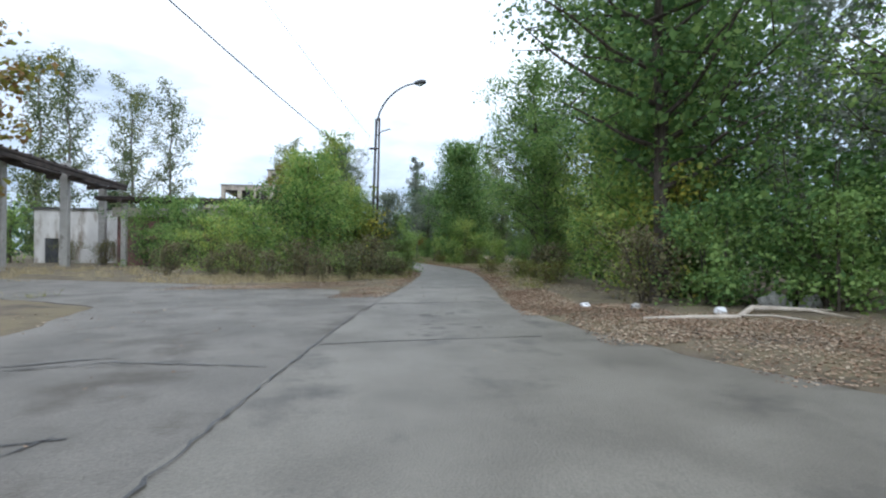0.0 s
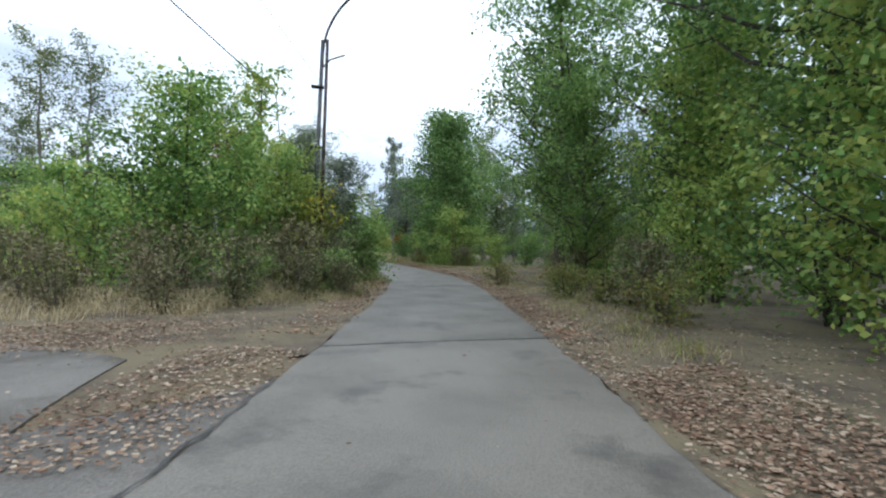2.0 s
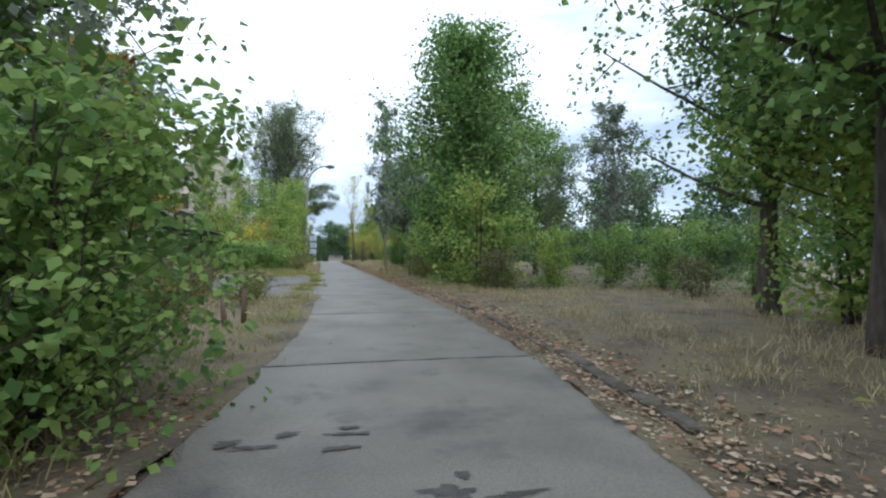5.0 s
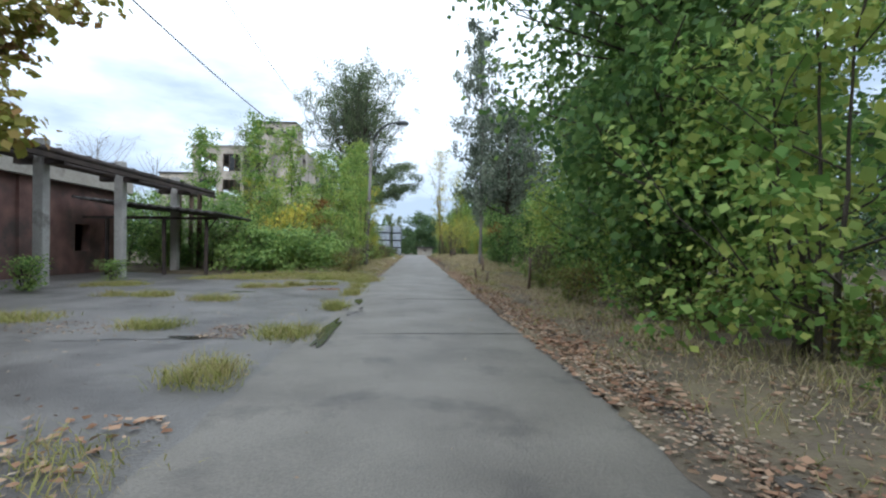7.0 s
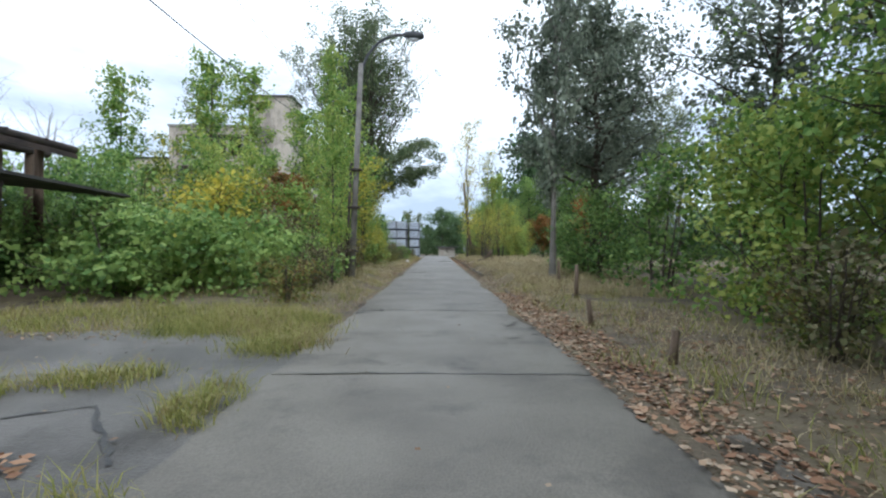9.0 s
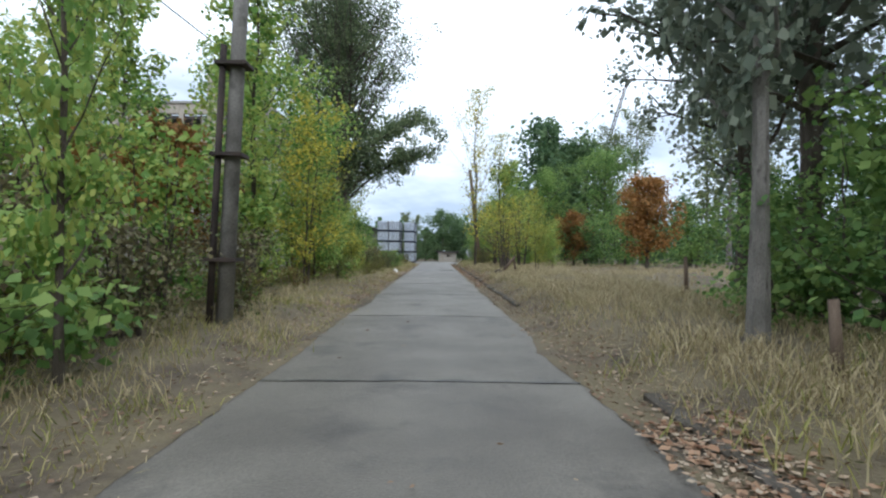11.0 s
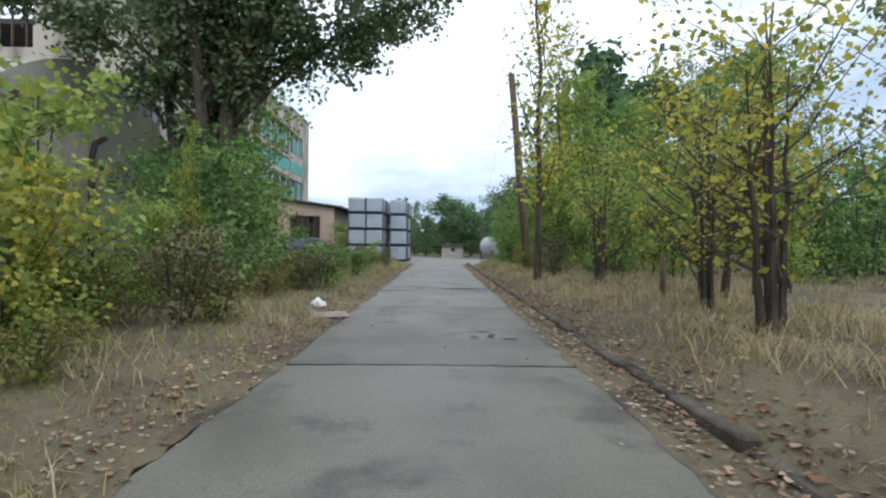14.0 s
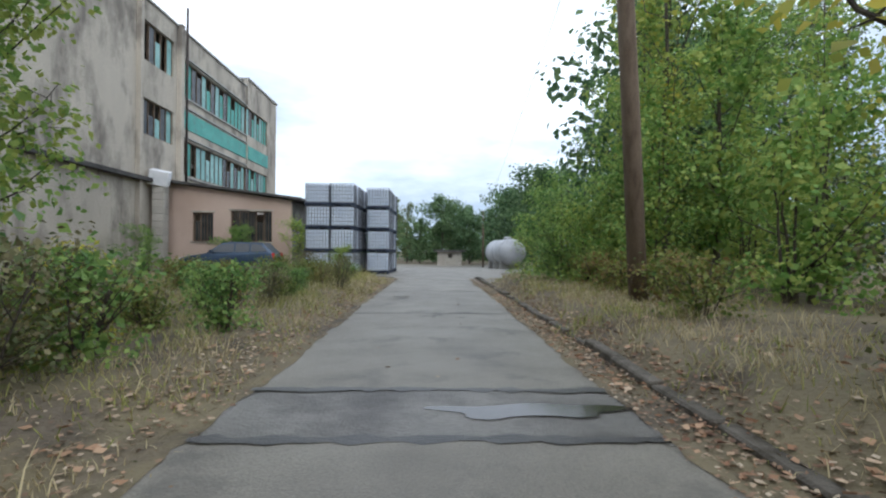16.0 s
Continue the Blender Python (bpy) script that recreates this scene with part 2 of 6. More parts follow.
F_POPLAR_DARK = foliage("leaf_dark_poplar", [(0.057, 0.099, 0.052), (0.134, 0.190, 0.096), (0.275, 0.330, 0.175)])
F_ORANGE = foliage("leaf_orange", [(0.130, 0.105, 0.038), (0.290, 0.150, 0.048), (0.430, 0.230, 0.075)])
F_CHESTNUT = foliage("leaf_chestnut", [(0.110, 0.140, 0.030), (0.200, 0.225, 0.045), (0.300, 0.285, 0.060), (0.290, 0.170, 0.065)])
# Darkened, bluer leaf copy: shade of the distant trees put into their colour.
F_FAR = foliage("leaf_far_shaded", [(0.040, 0.082, 0.040), (0.092, 0.165, 0.072), (0.190, 0.275, 0.120)])
F_BROWN = foliage("leaf_dry_brown", [(0.082, 0.072, 0.040), (0.149, 0.128, 0.068), (0.216, 0.194, 0.095), (0.101, 0.128, 0.048)], 0.15)
F_VERGE = foliage("leaf_verge", [(0.060, 0.100, 0.029), (0.130, 0.184, 0.046), (0.260, 0.294, 0.076), (0.260, 0.173, 0.068)], 0.35)
F_STRAW = foliage("dry_grass", [(0.225, 0.178, 0.098), (0.400, 0.325, 0.180), (0.600, 0.505, 0.300), (0.270, 0.235, 0.115)], 0.25)
F_TAN = foliage("fresh_fallen_leaves", [(0.150, 0.078, 0.048), (0.290, 0.160, 0.092), (0.430, 0.275, 0.170), (0.560, 0.440, 0.310)], 0.0, 0.8)
F_GRASS = foliage("green_grass", [(0.130, 0.150, 0.045), (0.240, 0.265, 0.070), (0.400, 0.395, 0.125), (0.390, 0.310, 0.165)], 0.3)
F_LITTER = foliage("fallen_leaves", [(0.100, 0.060, 0.040), (0.200, 0.122, 0.078), (0.330, 0.230, 0.150), (0.500, 0.410, 0.300)], 0.0, 0.8)


# ================= building blocks =================
def part(name, bm, material, parent=None, label="", smooth=False):
    me = bpy.data.meshes.new(name)
    bm.to_mesh(me)
    bm.free()
    if smooth:
        for p in me.polygons:
            p.use_smooth = True
    me.materials.append(material)
    ob = new(name, me)
    if parent is not None:
        ob.parent = parent
    if label:
        tagged(ob, label)
    return ob


def raw(name, verts, faces, material, parent=None, smooth=False):
    me = bpy.data.meshes.new(name)
    me.from_pydata(verts, [], faces)
    me.materials.append(material)
    if smooth:
        for p in me.polygons:
            p.use_smooth = True
    ob = new(name, me)
    if parent is not None:
        ob.parent = parent
    return ob


def thing(name, label, category, at=(0, 0, 0), rz=0, group="", kind=""):
    ob = new(name)
    ob.matrix_basis = pose(*at, 0, 0, rz)
    return tagged(ob, label, category, group, kind)


def box(bm, x0, x1, y0, y1, z0, z1):
    vs = [bm.verts.new(c) for c in ((x0, y0, z0), (x1, y0, z0), (x1, y1, z0), (x0, y1, z0), (x0, y0, z1), (x1, y0, z1), (x1, y1, z1), (x0, y1, z1))]
    for f in ((0, 3, 2, 1), (4, 5, 6, 7), (0, 1, 5, 4), (1, 2, 6, 5), (2, 3, 7, 6), (3, 0, 4, 7)):
        bm.faces.new([vs[i] for i in f])
    return vs


def boxes(*rows, bevel=0.0):
    bm = bmesh.new()
    for r in rows:
        box(bm, *r)
    if bevel:
        bmesh.ops.bevel(bm, geom=bm.edges[:], offset=bevel, segments=1, affect="EDGES")
    return bm


def tube_into(verts, faces, pts, radii, sides=6):
    """A tapered tube along points, added to lists."""
    base = len(verts)
    n = len(pts)
    for i, p in enumerate(pts):
        p = Vector(p)
        d = (Vector(pts[min(i + 1, n - 1)]) - Vector(pts[max(i - 1, 0)]))
        d = d.normalized() if d.length > 1e-6 else Vector((0, 0, 1))
        u = d.cross(Vector((0.31, 0.95, 0.02)))
        u = u.normalized() if u.length > 1e-3 else Vector((1, 0, 0))
        v = d.cross(u)
        for k in range(sides):
            a = 2 * math.pi * k / sides
            verts.append(tuple(p + (u * math.cos(a) + v * math.sin(a)) * radii[i]))
    for i in range(n - 1):
        for k in range(sides):
            a, b = base + i * sides + k, base + i * sides + (k + 1) % sides
            faces.append((a, b, b + sides, a + sides))
    faces.append(tuple(base + k for k in reversed(range(sides))))
    faces.append(tuple(base + (n - 1) * sides + k for k in range(sides)))


def tube(name, pts, radii, material, parent=None, sides=8, label="", smooth=True):
    v, f = [], []
    if not isinstance(radii, (list, tuple)):
        radii = [radii] * len(pts)
    tube_into(v, f, pts, radii, sides)
    ob = raw(name, v, f, material, parent, smooth)
    if label:
        tagged(ob, label)
    return ob


# ================= plants =================
def leaf_mesh(name, centres, sizes, rng, droop=0.3, narrow=0.55, facing=None):
    """Folded leaves, one island each. facing: the way each leaf's upper side looks; without it they turn every way."""
    n = len(centres)
    c = np.asarray(centres, float)
    s = np.asarray(sizes, float)[:, None]
    d = rng.normal(size=(n, 3))
    d[:, 2] -= droop
    if facing is not None:
        up = facing / (np.linalg.norm(facing, axis=1)[:, None] + 1e-9)
        d -= up * (d * up).sum(1)[:, None]
    d /= np.linalg.norm(d, axis=1)[:, None] + 1e-9
    side = np.cross(d, rng.normal(size=(n, 3)) if facing is None else up)
    side /= np.linalg.norm(side, axis=1)[:, None] + 1e-9
    up = np.cross(side, d)
    v = np.stack([c - d * s * 0.5, c + side * s * narrow * 0.5 + up * s * 0.10 - d * s * 0.06, c + d * s * 0.5, c - side * s * narrow * 0.5 + up * s * 0.10 - d * s * 0.06], 1).reshape(-1, 3)
    me = bpy.data.meshes.new(name)
    me.vertices.add(4 * n)
    me.vertices.foreach_set("co", v.ravel())
    me.loops.add(4 * n)
    me.loops.foreach_set("vertex_index", np.arange(4 * n))
    me.polygons.add(n)
    me.polygons.foreach_set("loop_start", np.arange(0, 4 * n, 4))
    me.update(calc_edges=True)
    return me


def grow(name, label, category, seed, height, trunk_r, base, spread, shape, limbs, rise, leaf, leaves, leaf_material, bark=None, clump=0.55, stems=1, twigs=4, lean=0.03, hang=0.0, gaps=2.0, core=0.16, broad=0.78, extra=(), group=""):
    """A tree or bush: tapered stems, curved limbs with twigs, and leaves in loose clumps along them.
    base: bare part of the height; shape(h): crown half-width, 0..1, at 0..1 of the crown; rise: how steeply limbs climb;
    core: share of large leaf sprays deep in the crown; extra: single long limbs, as (height, angle, reach, climb)."""
    rng = np.random.default_rng(seed)
    root = thing(name, label, category, group=group)
    v, f, spots, weights = [], [], [], []
    for sidx in range(stems):
        a0 = rng.uniform(0, 6.28)
        off = np.array([math.cos(a0), math.sin(a0)]) * (0 if stems == 1 else rng.uniform(0.05, 0.16) * spread)
        out = off * (0 if stems == 1 else rng.uniform(1.0, 2.6))
        h_s = height * (1 if sidx == 0 else rng.uniform(0.72, 0.98))
        pts, rad = [], []
        wander = rng.normal(size=(9, 2)) * lean * height * 0.35
        for i in range(9):
            k = i / 8
            w = off + out * k + wander[i] * k * 0.8
            pts.append((w[0], w[1], h_s * k - 0.15 * (i == 0)))
            rad.append(max(0.012, trunk_r * (1 - 0.9 * k) * (1.35 if i == 0 else 1) / (1 if stems == 1 else 1.5)))
        tube_into(v, f, pts, rad, 7 if stems == 1 else 5)
        n_l = max(3, limbs // stems)
        for li in range(n_l):
            k = base + (1 - base) * ((li + rng.uniform(0.1, 0.9)) / n_l) * 0.96
            z = h_s * k
            p0 = np.array([np.interp(z, [p[2] for p in pts], [p[j] for p in pts]) for j in (0, 1)] + [z])
            hk = (k - base) / (1 - base)
            reach = spread * shape(hk) * rng.uniform(0.6, 1.05) + 0.12
            a = li * 2.4 + rng.uniform(-0.6, 0.6)
            dirv = np.array([math.cos(a), math.sin(a)])
            up = reach * rise * rng.uniform(0.7, 1.3)
            lp = []
            for i in range(4):
                s = i / 3
                lp.append((p0[0] + dirv[0] * reach * s + rng.normal() * 0.05 * reach, p0[1] + dirv[1] * reach * s + rng.normal() * 0.05 * reach, min(height * 1.02, p0[2] + up * s ** 1.3 - hang * reach * s ** 2)))
            r0 = max(0.010, trunk_r * (1 - 0.85 * k) * 0.45)
            tube_into(v, f, lp, [r0, r0 * 0.7, r0 * 0.45, r0 * 0.2], 4 if stems == 1 else 3)
            for s in np.linspace(0.3, 1.0, 4):
                q = np.array([np.interp(s * 3, range(4), [p[j] for p in lp]) for j in range(3)])
                spots.append(q)
                weights.append(0.6 + s)
            for _ in range(twigs):
                s = rng.uniform(0.25, 1.0)
                q = np.array([np.interp(s * 3, range(4), [p[j] for p in lp]) for j in range(3)])
                d = rng.normal(size=3) * np.array([1, 1, 0.7])
                d[2] += rise * 0.5 - hang
                e = q + d / (np.linalg.norm(d) + 1e-6) * max(0.25, reach * 0.42) * rng.uniform(0.5, 1.1)
                tube_into(v, f, [tuple(q), tuple(e)], [r0 * 0.35, r0 * 0.12], 3)
                spots += [e, (q + e) / 2]
                weights += [1.5, 0.8]
    for z, ang, reach, climb in extra:
        lp = [(math.cos(ang) * reach * q, math.sin(ang) * reach * q, z + climb * math.sin(q * 1.6) + rng.normal() * 0.06) for q in (0, 0.25, 0.5, 0.75, 1.0)]
        tube_into(v, f, lp, [trunk_r * 0.4, trunk_r * 0.3, trunk_r * 0.22, trunk_r * 0.14, trunk_r * 0.05], 5)
        for q in np.linspace(0.35, 1.0, 12):
            p = np.array([np.interp(q, (0, 0.25, 0.5, 0.75, 1.0), [w[j] for w in lp]) for j in range(3)])
            e = p + rng.normal(size=3) * np.array([0.5, 0.5, 0.42])
            tube_into(v, f, [tuple(p), tuple(e)], [trunk_r * 0.07, 0.006], 3)
            spots += [p, e]
            weights += [6.0, 9.0]
    wood = raw("trunk", v, f, bark or M_BARK, root)
    if stems > 1:
        tagged(wood, kind="stuff")
    if leaves:
        if stems > 1 and base < 0.11:
            for _ in range(len(spots) // 4):
                a, r = rng.uniform(0, 6.28), spread * math.sqrt(rng.uniform(0.05, 0.8))
                spots.append(np.array([math.cos(a) * r, math.sin(a) * r, height * rng.uniform(0.04, 0.34)]))
                weights.append(1.0)
        w = np.array(weights) * rng.uniform(0.25, 1.25, len(weights)) ** gaps
        pick = rng.choice(len(spots), leaves, p=w / w.sum())
        off = np.clip(rng.normal(size=(leaves, 3)), -1.7, 1.7) * np.array([0.5, 0.5, 0.42])
        c = np.array(spots)[pick] + off * clump
        size = leaf * rng.uniform(0.6, 1.3, leaves)
        facing = off / (np.linalg.norm(off, axis=1)[:, None] + 1e-6) * 0.9 + np.array([0, 0, 0.75]) + rng.normal(size=(leaves, 3)) * 0.5
        n_core = int(leaves * core)
        if n_core:
            inner = np.array(spots)[rng.choice(len(spots), n_core, p=w / w.sum())]
            inner[:, :2] *= rng.uniform(0.2, 0.7, (n_core, 1))
            inner += rng.normal(size=(n_core, 3)) * clump * 0.4
            c = np.concatenate([c, inner])
            size = np.concatenate([size, min(0.42, leaf * 1.7) * rng.uniform(0.7, 1.2, n_core)])
            facing = np.concatenate([facing, rng.normal(size=(n_core, 3)) + np.array([0, 0, 0.4])])
        c[:, 2] = np.maximum(c[:, 2], 0.03)
        me = leaf_mesh("crown", c, size, rng, 0.3, broad, facing)
        me.materials.append(leaf_material)
        cr = new("crown", me)
        cr.parent = root
    return root


def high_fan_shape(h):
    return 0.34 + 0.66 * min(1, max(0, (h - 0.12) / 0.2)) if h < 0.6 else max(0.12, 1.0 - 1.9 * (h - 0.6))


def round_shape(h):
    return math.sin(math.pi * min(1.0, 0.18 + 0.78 * h)) ** 0.7


def bush_shape(h):
    return 1.0 - 0.45 * h


def linden_shape(h):
    return (0.55 + 1.5 * h if h < 0.3 else 1.0 - 0.82 * ((h - 0.3) / 0.7) ** 2.0)


def thin_shape(h):
    return 0.45 + 0.4 * math.sin(math.pi * h)


PLANTS, FIRST = [], {}


def plant(template, x, y, s=1.0, rz=None, z=None, wide=1.0):
    """Set a template tree or bush, or a copy of it, in its place. The template itself takes its first place at the end."""
    k = len(PLANTS)
    rz = (k * 77.0) % 360 if rz is None else rz
    m = pose(x, y, ground_z(x, y) - 0.03 if z is None else z, 0, 0, rz) @ Matrix.Diagonal((s * wide, s * wide, s, 1))
    if template not in FIRST:
        FIRST[template] = m
        PLANTS.append(template)
    else:
        PLANTS.append(copy_thing(template, m))
    return PLANTS[-1]


# ================= ground, road and yards =================
LINE = [(-14.64, -33.14), (-9.31, -9.48), (-7.36, -0.40), (-6.36, 4.74), (-5.23, 9.67), (-3.88, 14.78), (-2.66, 19.60), (-1.54, 24.38), (-0.8, 28.2), (-0.36, 31.6), (-0.1, 35.5), (0.0, 40), (-0.02, 110), (-0.3, 135), (-2.5, 160), (-8, 190), (-20, 230)]
LX, LY = [p[0] for p in LINE], [p[1] for p in LINE]
HALF = 1.6


def road_x(y):
    """Middle of the road, eased through its bends."""
    return sum(float(np.interp(y + d, LY, LX)) * w for d, w in ((-3, 0.15), (-1.5, 0.2), (0, 0.3), (1.5, 0.2), (3, 0.15)))


def base_z(y):
    k = min(1, max(0, (y - 118) / 50))
    return -1.1 * k * k * (3 - 2 * k)


YARD_NEAR = [(-9.90, -31.50), (-42.40, -29.00), (-39.76, 5.40), (-14.84, 4.69), (-12.00, 7.68), (-12.47, 11.93), (-16.36, 14.84), (-40.78, 18.22), (-39.64, 32.97), (-19.30, 23.59), (-12.79, 19.58), (-8.68, 16.95), (-7.26, 15.84), (-7.13, 13.62), (-5.34, 14.69), (-4.48, 15.43), (-3.53, 14.75), (-4.96, 9.24), (-7.12, -0.62), (-9.16, -11.49)]
YARD_FAR = [(-1.45, 40.4), (-3.2, 40.2), (-6.5, 41.2), (-9.2, 42.5), (-15.6, 42.5), (-15.6, 63.4), (-9.8, 60.6), (-6.0, 57.6), (-4.2, 58.0), (-2.6, 57.2), (-1.45, 57.9)]
CORNER = [(-3.78, 11.56), (-3.52, 10.34), (-3.39, 8.12), (-3.31, 5.86), (-2.98, 3.68), (-1.37, 1.15), (0.82, -1.73), (2.16, -10.36), (1.55, -18.34), (-10.42, -17.42), (-9.13, -8.49), (-6.42, 3.34)]
PLAZA = [(1.2, 107.5), (3.2, 109.5), (3.8, 118), (8.5, 124), (12, 150), (10, 176), (-14, 176), (-12, 150), (-7.4, 126), (-7.4, 120), (-1.9, 113.5), (-1.6, 107.5)]


def inside(poly, x, y):
    hit = False
    for (x0, y0), (x1, y1) in zip(poly, poly[1:] + poly[:1]):
        if (y0 > y) != (y1 > y) and x < (x1 - x0) * (y - y0) / (y1 - y0) + x0:
            hit = not hit
    return hit


def edge_far(poly, x, y):
    best = 1e9
    for (x0, y0), (x1, y1) in zip(poly, poly[1:] + poly[:1]):
        dx, dy = x1 - x0, y1 - y0
        k = min(1, max(0, ((x - x0) * dx + (y - y0) * dy) / (dx * dx + dy * dy)))
        best = min(best, math.hypot(x - x0 - k * dx, y - y0 - k * dy))
    return best


def paved_far(x, y):
    """Metres from the nearest paving; 0 on it."""
    d = max(0.0, abs(x - road_x(y)) - HALF)
    for poly in (YARD_NEAR, YARD_FAR, PLAZA, CORNER):
        if d > 0 and min(p[1] for p in poly) - 4 < y < max(p[1] for p in poly) + 4 and x < 16:
            d = 0.0 if inside(poly, x, y) else min(d, edge_far(poly, x, y))
    return d


def ground_z(x, y):
    d = paved_far(x, y)
    z = base_z(y) - 0.04
    if d > 0:
        k = min(1.0, d / 1.1)
        z += k * 0.10 + k * 0.07 * noise.noise((x * 0.35, y * 0.35, 3.1)) + min(1, d / 3) * 0.10 * noise.noise((x * 0.11, y * 0.11, 8.2))
    # banks behind the road's edges on the last stretch
    if d > 0.2 and 56 < y < 116 and abs(x) < 60:
        along = min(1, max(0, (y - 60) / 8)) * min(1, max(0, (113 - y) / 7))
        k = min(1, (d - 0.2) / 0.9)
        z += along * k * k * (3 - 2 * k) * (0.36 if x > 0 else 0.14)
    return z


def build_ground():
    xs = sorted(set([-2500, -900, -400, -200, -120, -80, -60, -48] + list(np.arange(-40, -14, 2.0)) + list(np.arange(-14, 12.1, 0.5)) + list(np.arange(13, 34, 2.0)) + [40, 55, 80, 120, 200, 400, 900, 2500]))
    ys = sorted(set([-2500, -900, -400, -150, -80, -45] + list(np.arange(-30, -6, 1.0)) + list(np.arange(-6, 130, 0.5)) + list(np.arange(130, 200, 2.5)) + [215, 240, 280, 350, 500, 900, 2500]))
    verts = [(x, y, ground_z(x, y)) for y in ys for x in xs]
    n = len(xs)
    faces = [(j * n + i, j * n + i + 1, (j + 1) * n + i + 1, (j + 1) * n + i) for j in range(len(ys) - 1) for i in range(n - 1)]
    tagged(raw("ground", verts, faces, M_SOIL, smooth=True), "brown earth verge with moss and thin weeds", "ground", kind="structure")


build_ground()
TAB_X, TAB_Y = np.arange(-16.0, 16.01, 0.25), np.arange(-6.0, 116.01, 0.5)
TAB_D = np.array([[paved_far(x, y) for x in TAB_X] for y in TAB_Y])
TAB_Z = np.array([[ground_z(x, y) for x in TAB_X[::2]] for y in TAB_Y])


def near_ground(x, y):
    """Height of the ground and metres to the paving, read between table points for arrays of places."""
    x, y = np.clip(x, -15.9, 15.7), np.clip(y, -5.9, 115.4)
    out = []
    for tab, step in ((TAB_Z, 0.5), (TAB_D, 0.25)):
        fx, fy = (x + 16.0) / step, (y + 6.0) / 0.5
        i, j = fx.astype(int), fy.astype(int)
        a, b = fx - i, fy - j
        out.append((tab[j, i] * (1 - a) + tab[j, i + 1] * a) * (1 - b) + (tab[j + 1, i] * (1 - a) + tab[j + 1, i + 1] * a) * b)
    return out


ROAD_Y = np.arange(-30, 200, 0.5)
ROAD_X = np.array([road_x(y) for y in ROAD_Y])


def yard(name, poly, label, material, z=0.0):
    """A paved area with ragged edges, one thin sheet with depth."""
    rng = random.Random(len(poly))
    rim = []
    for (x0, y0), (x1, y1) in zip(poly, poly[1:] + poly[:1]):
        n = max(1, int(math.hypot(x1 - x0, y1 - y0) / 0.5))
        for i in range(n):
            k = i / n
            rim.append((x0 + (x1 - x0) * k + rng.uniform(-0.09, 0.09), y0 + (y1 - y0) * k + rng.uniform(-0.09, 0.09)))
    bm = bmesh.new()
    f = bm.faces.new([bm.verts.new((x, y, base_z(y) + z)) for x, y in rim])
    bmesh.ops.triangulate(bm, faces=[f])
    bmesh.ops.recalc_face_normals(bm, faces=bm.faces[:])
    if sum(fc.normal.z for fc in bm.faces) < 0:
        bmesh.ops.reverse_faces(bm, faces=bm.faces[:])
    g = bmesh.ops.extrude_face_region(bm, geom=bm.faces[:])
    for e in g["geom"]:
        if isinstance(e, bmesh.types.BMVert):
            e.co.z += 0.064
    return tagged(part(name, bm, material), label, "paving", kind="structure")


yard("pavement_near", YARD_NEAR, "cracked grey asphalt yard beside the road", M_YARD, -0.07)
yard("pavement_far", YARD_FAR, "cracked damp asphalt yard with grass growing through", M_ASPHALT, -0.07)
yard("pavement_corner", CORNER, "worn grey asphalt flare where the lane meets the yard", M_CONCRETE_ROAD, -0.077)
yard("pavement_end", PLAZA, "pale worn concrete open area at the road's end", M_CONCRETE_ROAD, -0.074)

# the road: cast slabs with open joints
JOINTS = [-28.0]
while JOINTS[-1] < 172:
    j = JOINTS[-1]
    JOINTS.append(93.2 if 88 < j < 93 else 94.35 if j == 93.2 else j + (4.9 if j < 88 else 5.4))
road = thing("road", "narrow pale concrete lane of cast slabs, worn and damp", "road", kind="structure")
rng_r = random.Random(5)
for j0, j1 in zip(JOINTS[:-1], JOINTS[1:]):
    n = 10
    top, g = [], 0.012
    for i in range(n + 1):
        y = j0 + g + (j1 - j0 - 2 * g) * i / n
        l, r = -HALF + rng_r.uniform(-0.07, 0.05), HALF + rng_r.uniform(-0.05, 0.07)
        for k in range(5):
            x = road_x(y) + l + (r - l) * k / 4
            top.append((x, y, base_z(y) + 0.004 + (0.012 * (1 - abs(k - 2) / 2)) + rng_r.uniform(-0.002, 0.002)))
    v = top + [(x, y, z - 0.14) for x, y, z in top]
    m, w = len(top), 5
    f = [(a, a + 1, a + w + 1, a + w) for i in range(n) for a in range(i * w, i * w + 4)]
    rimi = list(range(w)) + [w * i + 4 for i in range(1, n + 1)] + [w * n + k for k in (3, 2, 1, 0)] + [w * i for i in range(n - 1, 0, -1)]
    f += [(b, a, a + m, b + m) for a, b in zip(rimi, rimi[1:] + rimi[:1])]
    dark = j0 == 93.2
    raw("slab", v, f, M_ASPHALT if dark else M_CONCRETE_ROAD, road)

def edge_dirt(side, y0, y1, seed):
    """Earth and rotted leaves washed over the slab's edge."""
    v, f = [], []
    n = int((y1 - y0) / 0.15)
    for i in range(n + 1):
        y = y0 + (y1 - y0) * i / n
        w = 0.01 + 0.24 * max(0, 0.35 + noise.noise((y * 0.31, seed, 0.0))) ** 1.6 + 0.07 * noise.noise((y * 1.9, seed, 4.0)) + 0.05 * noise.noise((y * 6.0, seed, 9.0))
        w *= min(1, i / 4, (n - i) / 4)
        x = road_x(y)
        v += [(x + side * (HALF + 0.32), y, base_z(y) - 0.03), (x + side * (HALF + 0.07), y, base_z(y) + 0.010), (x + side * (HALF + 0.02 - max(-0.04, w)), y, base_z(y) + 0.0085 + 0.0075 * max(0, w))]
    for i in range(n):
        for k in (0, 1):
            a = 3 * i + k
            f.append((a, a + 1, a + 4, a + 3) if side > 0 else (a, a + 3, a + 4, a + 1))
    raw("edge_dirt", v, f, M_SOIL, road)


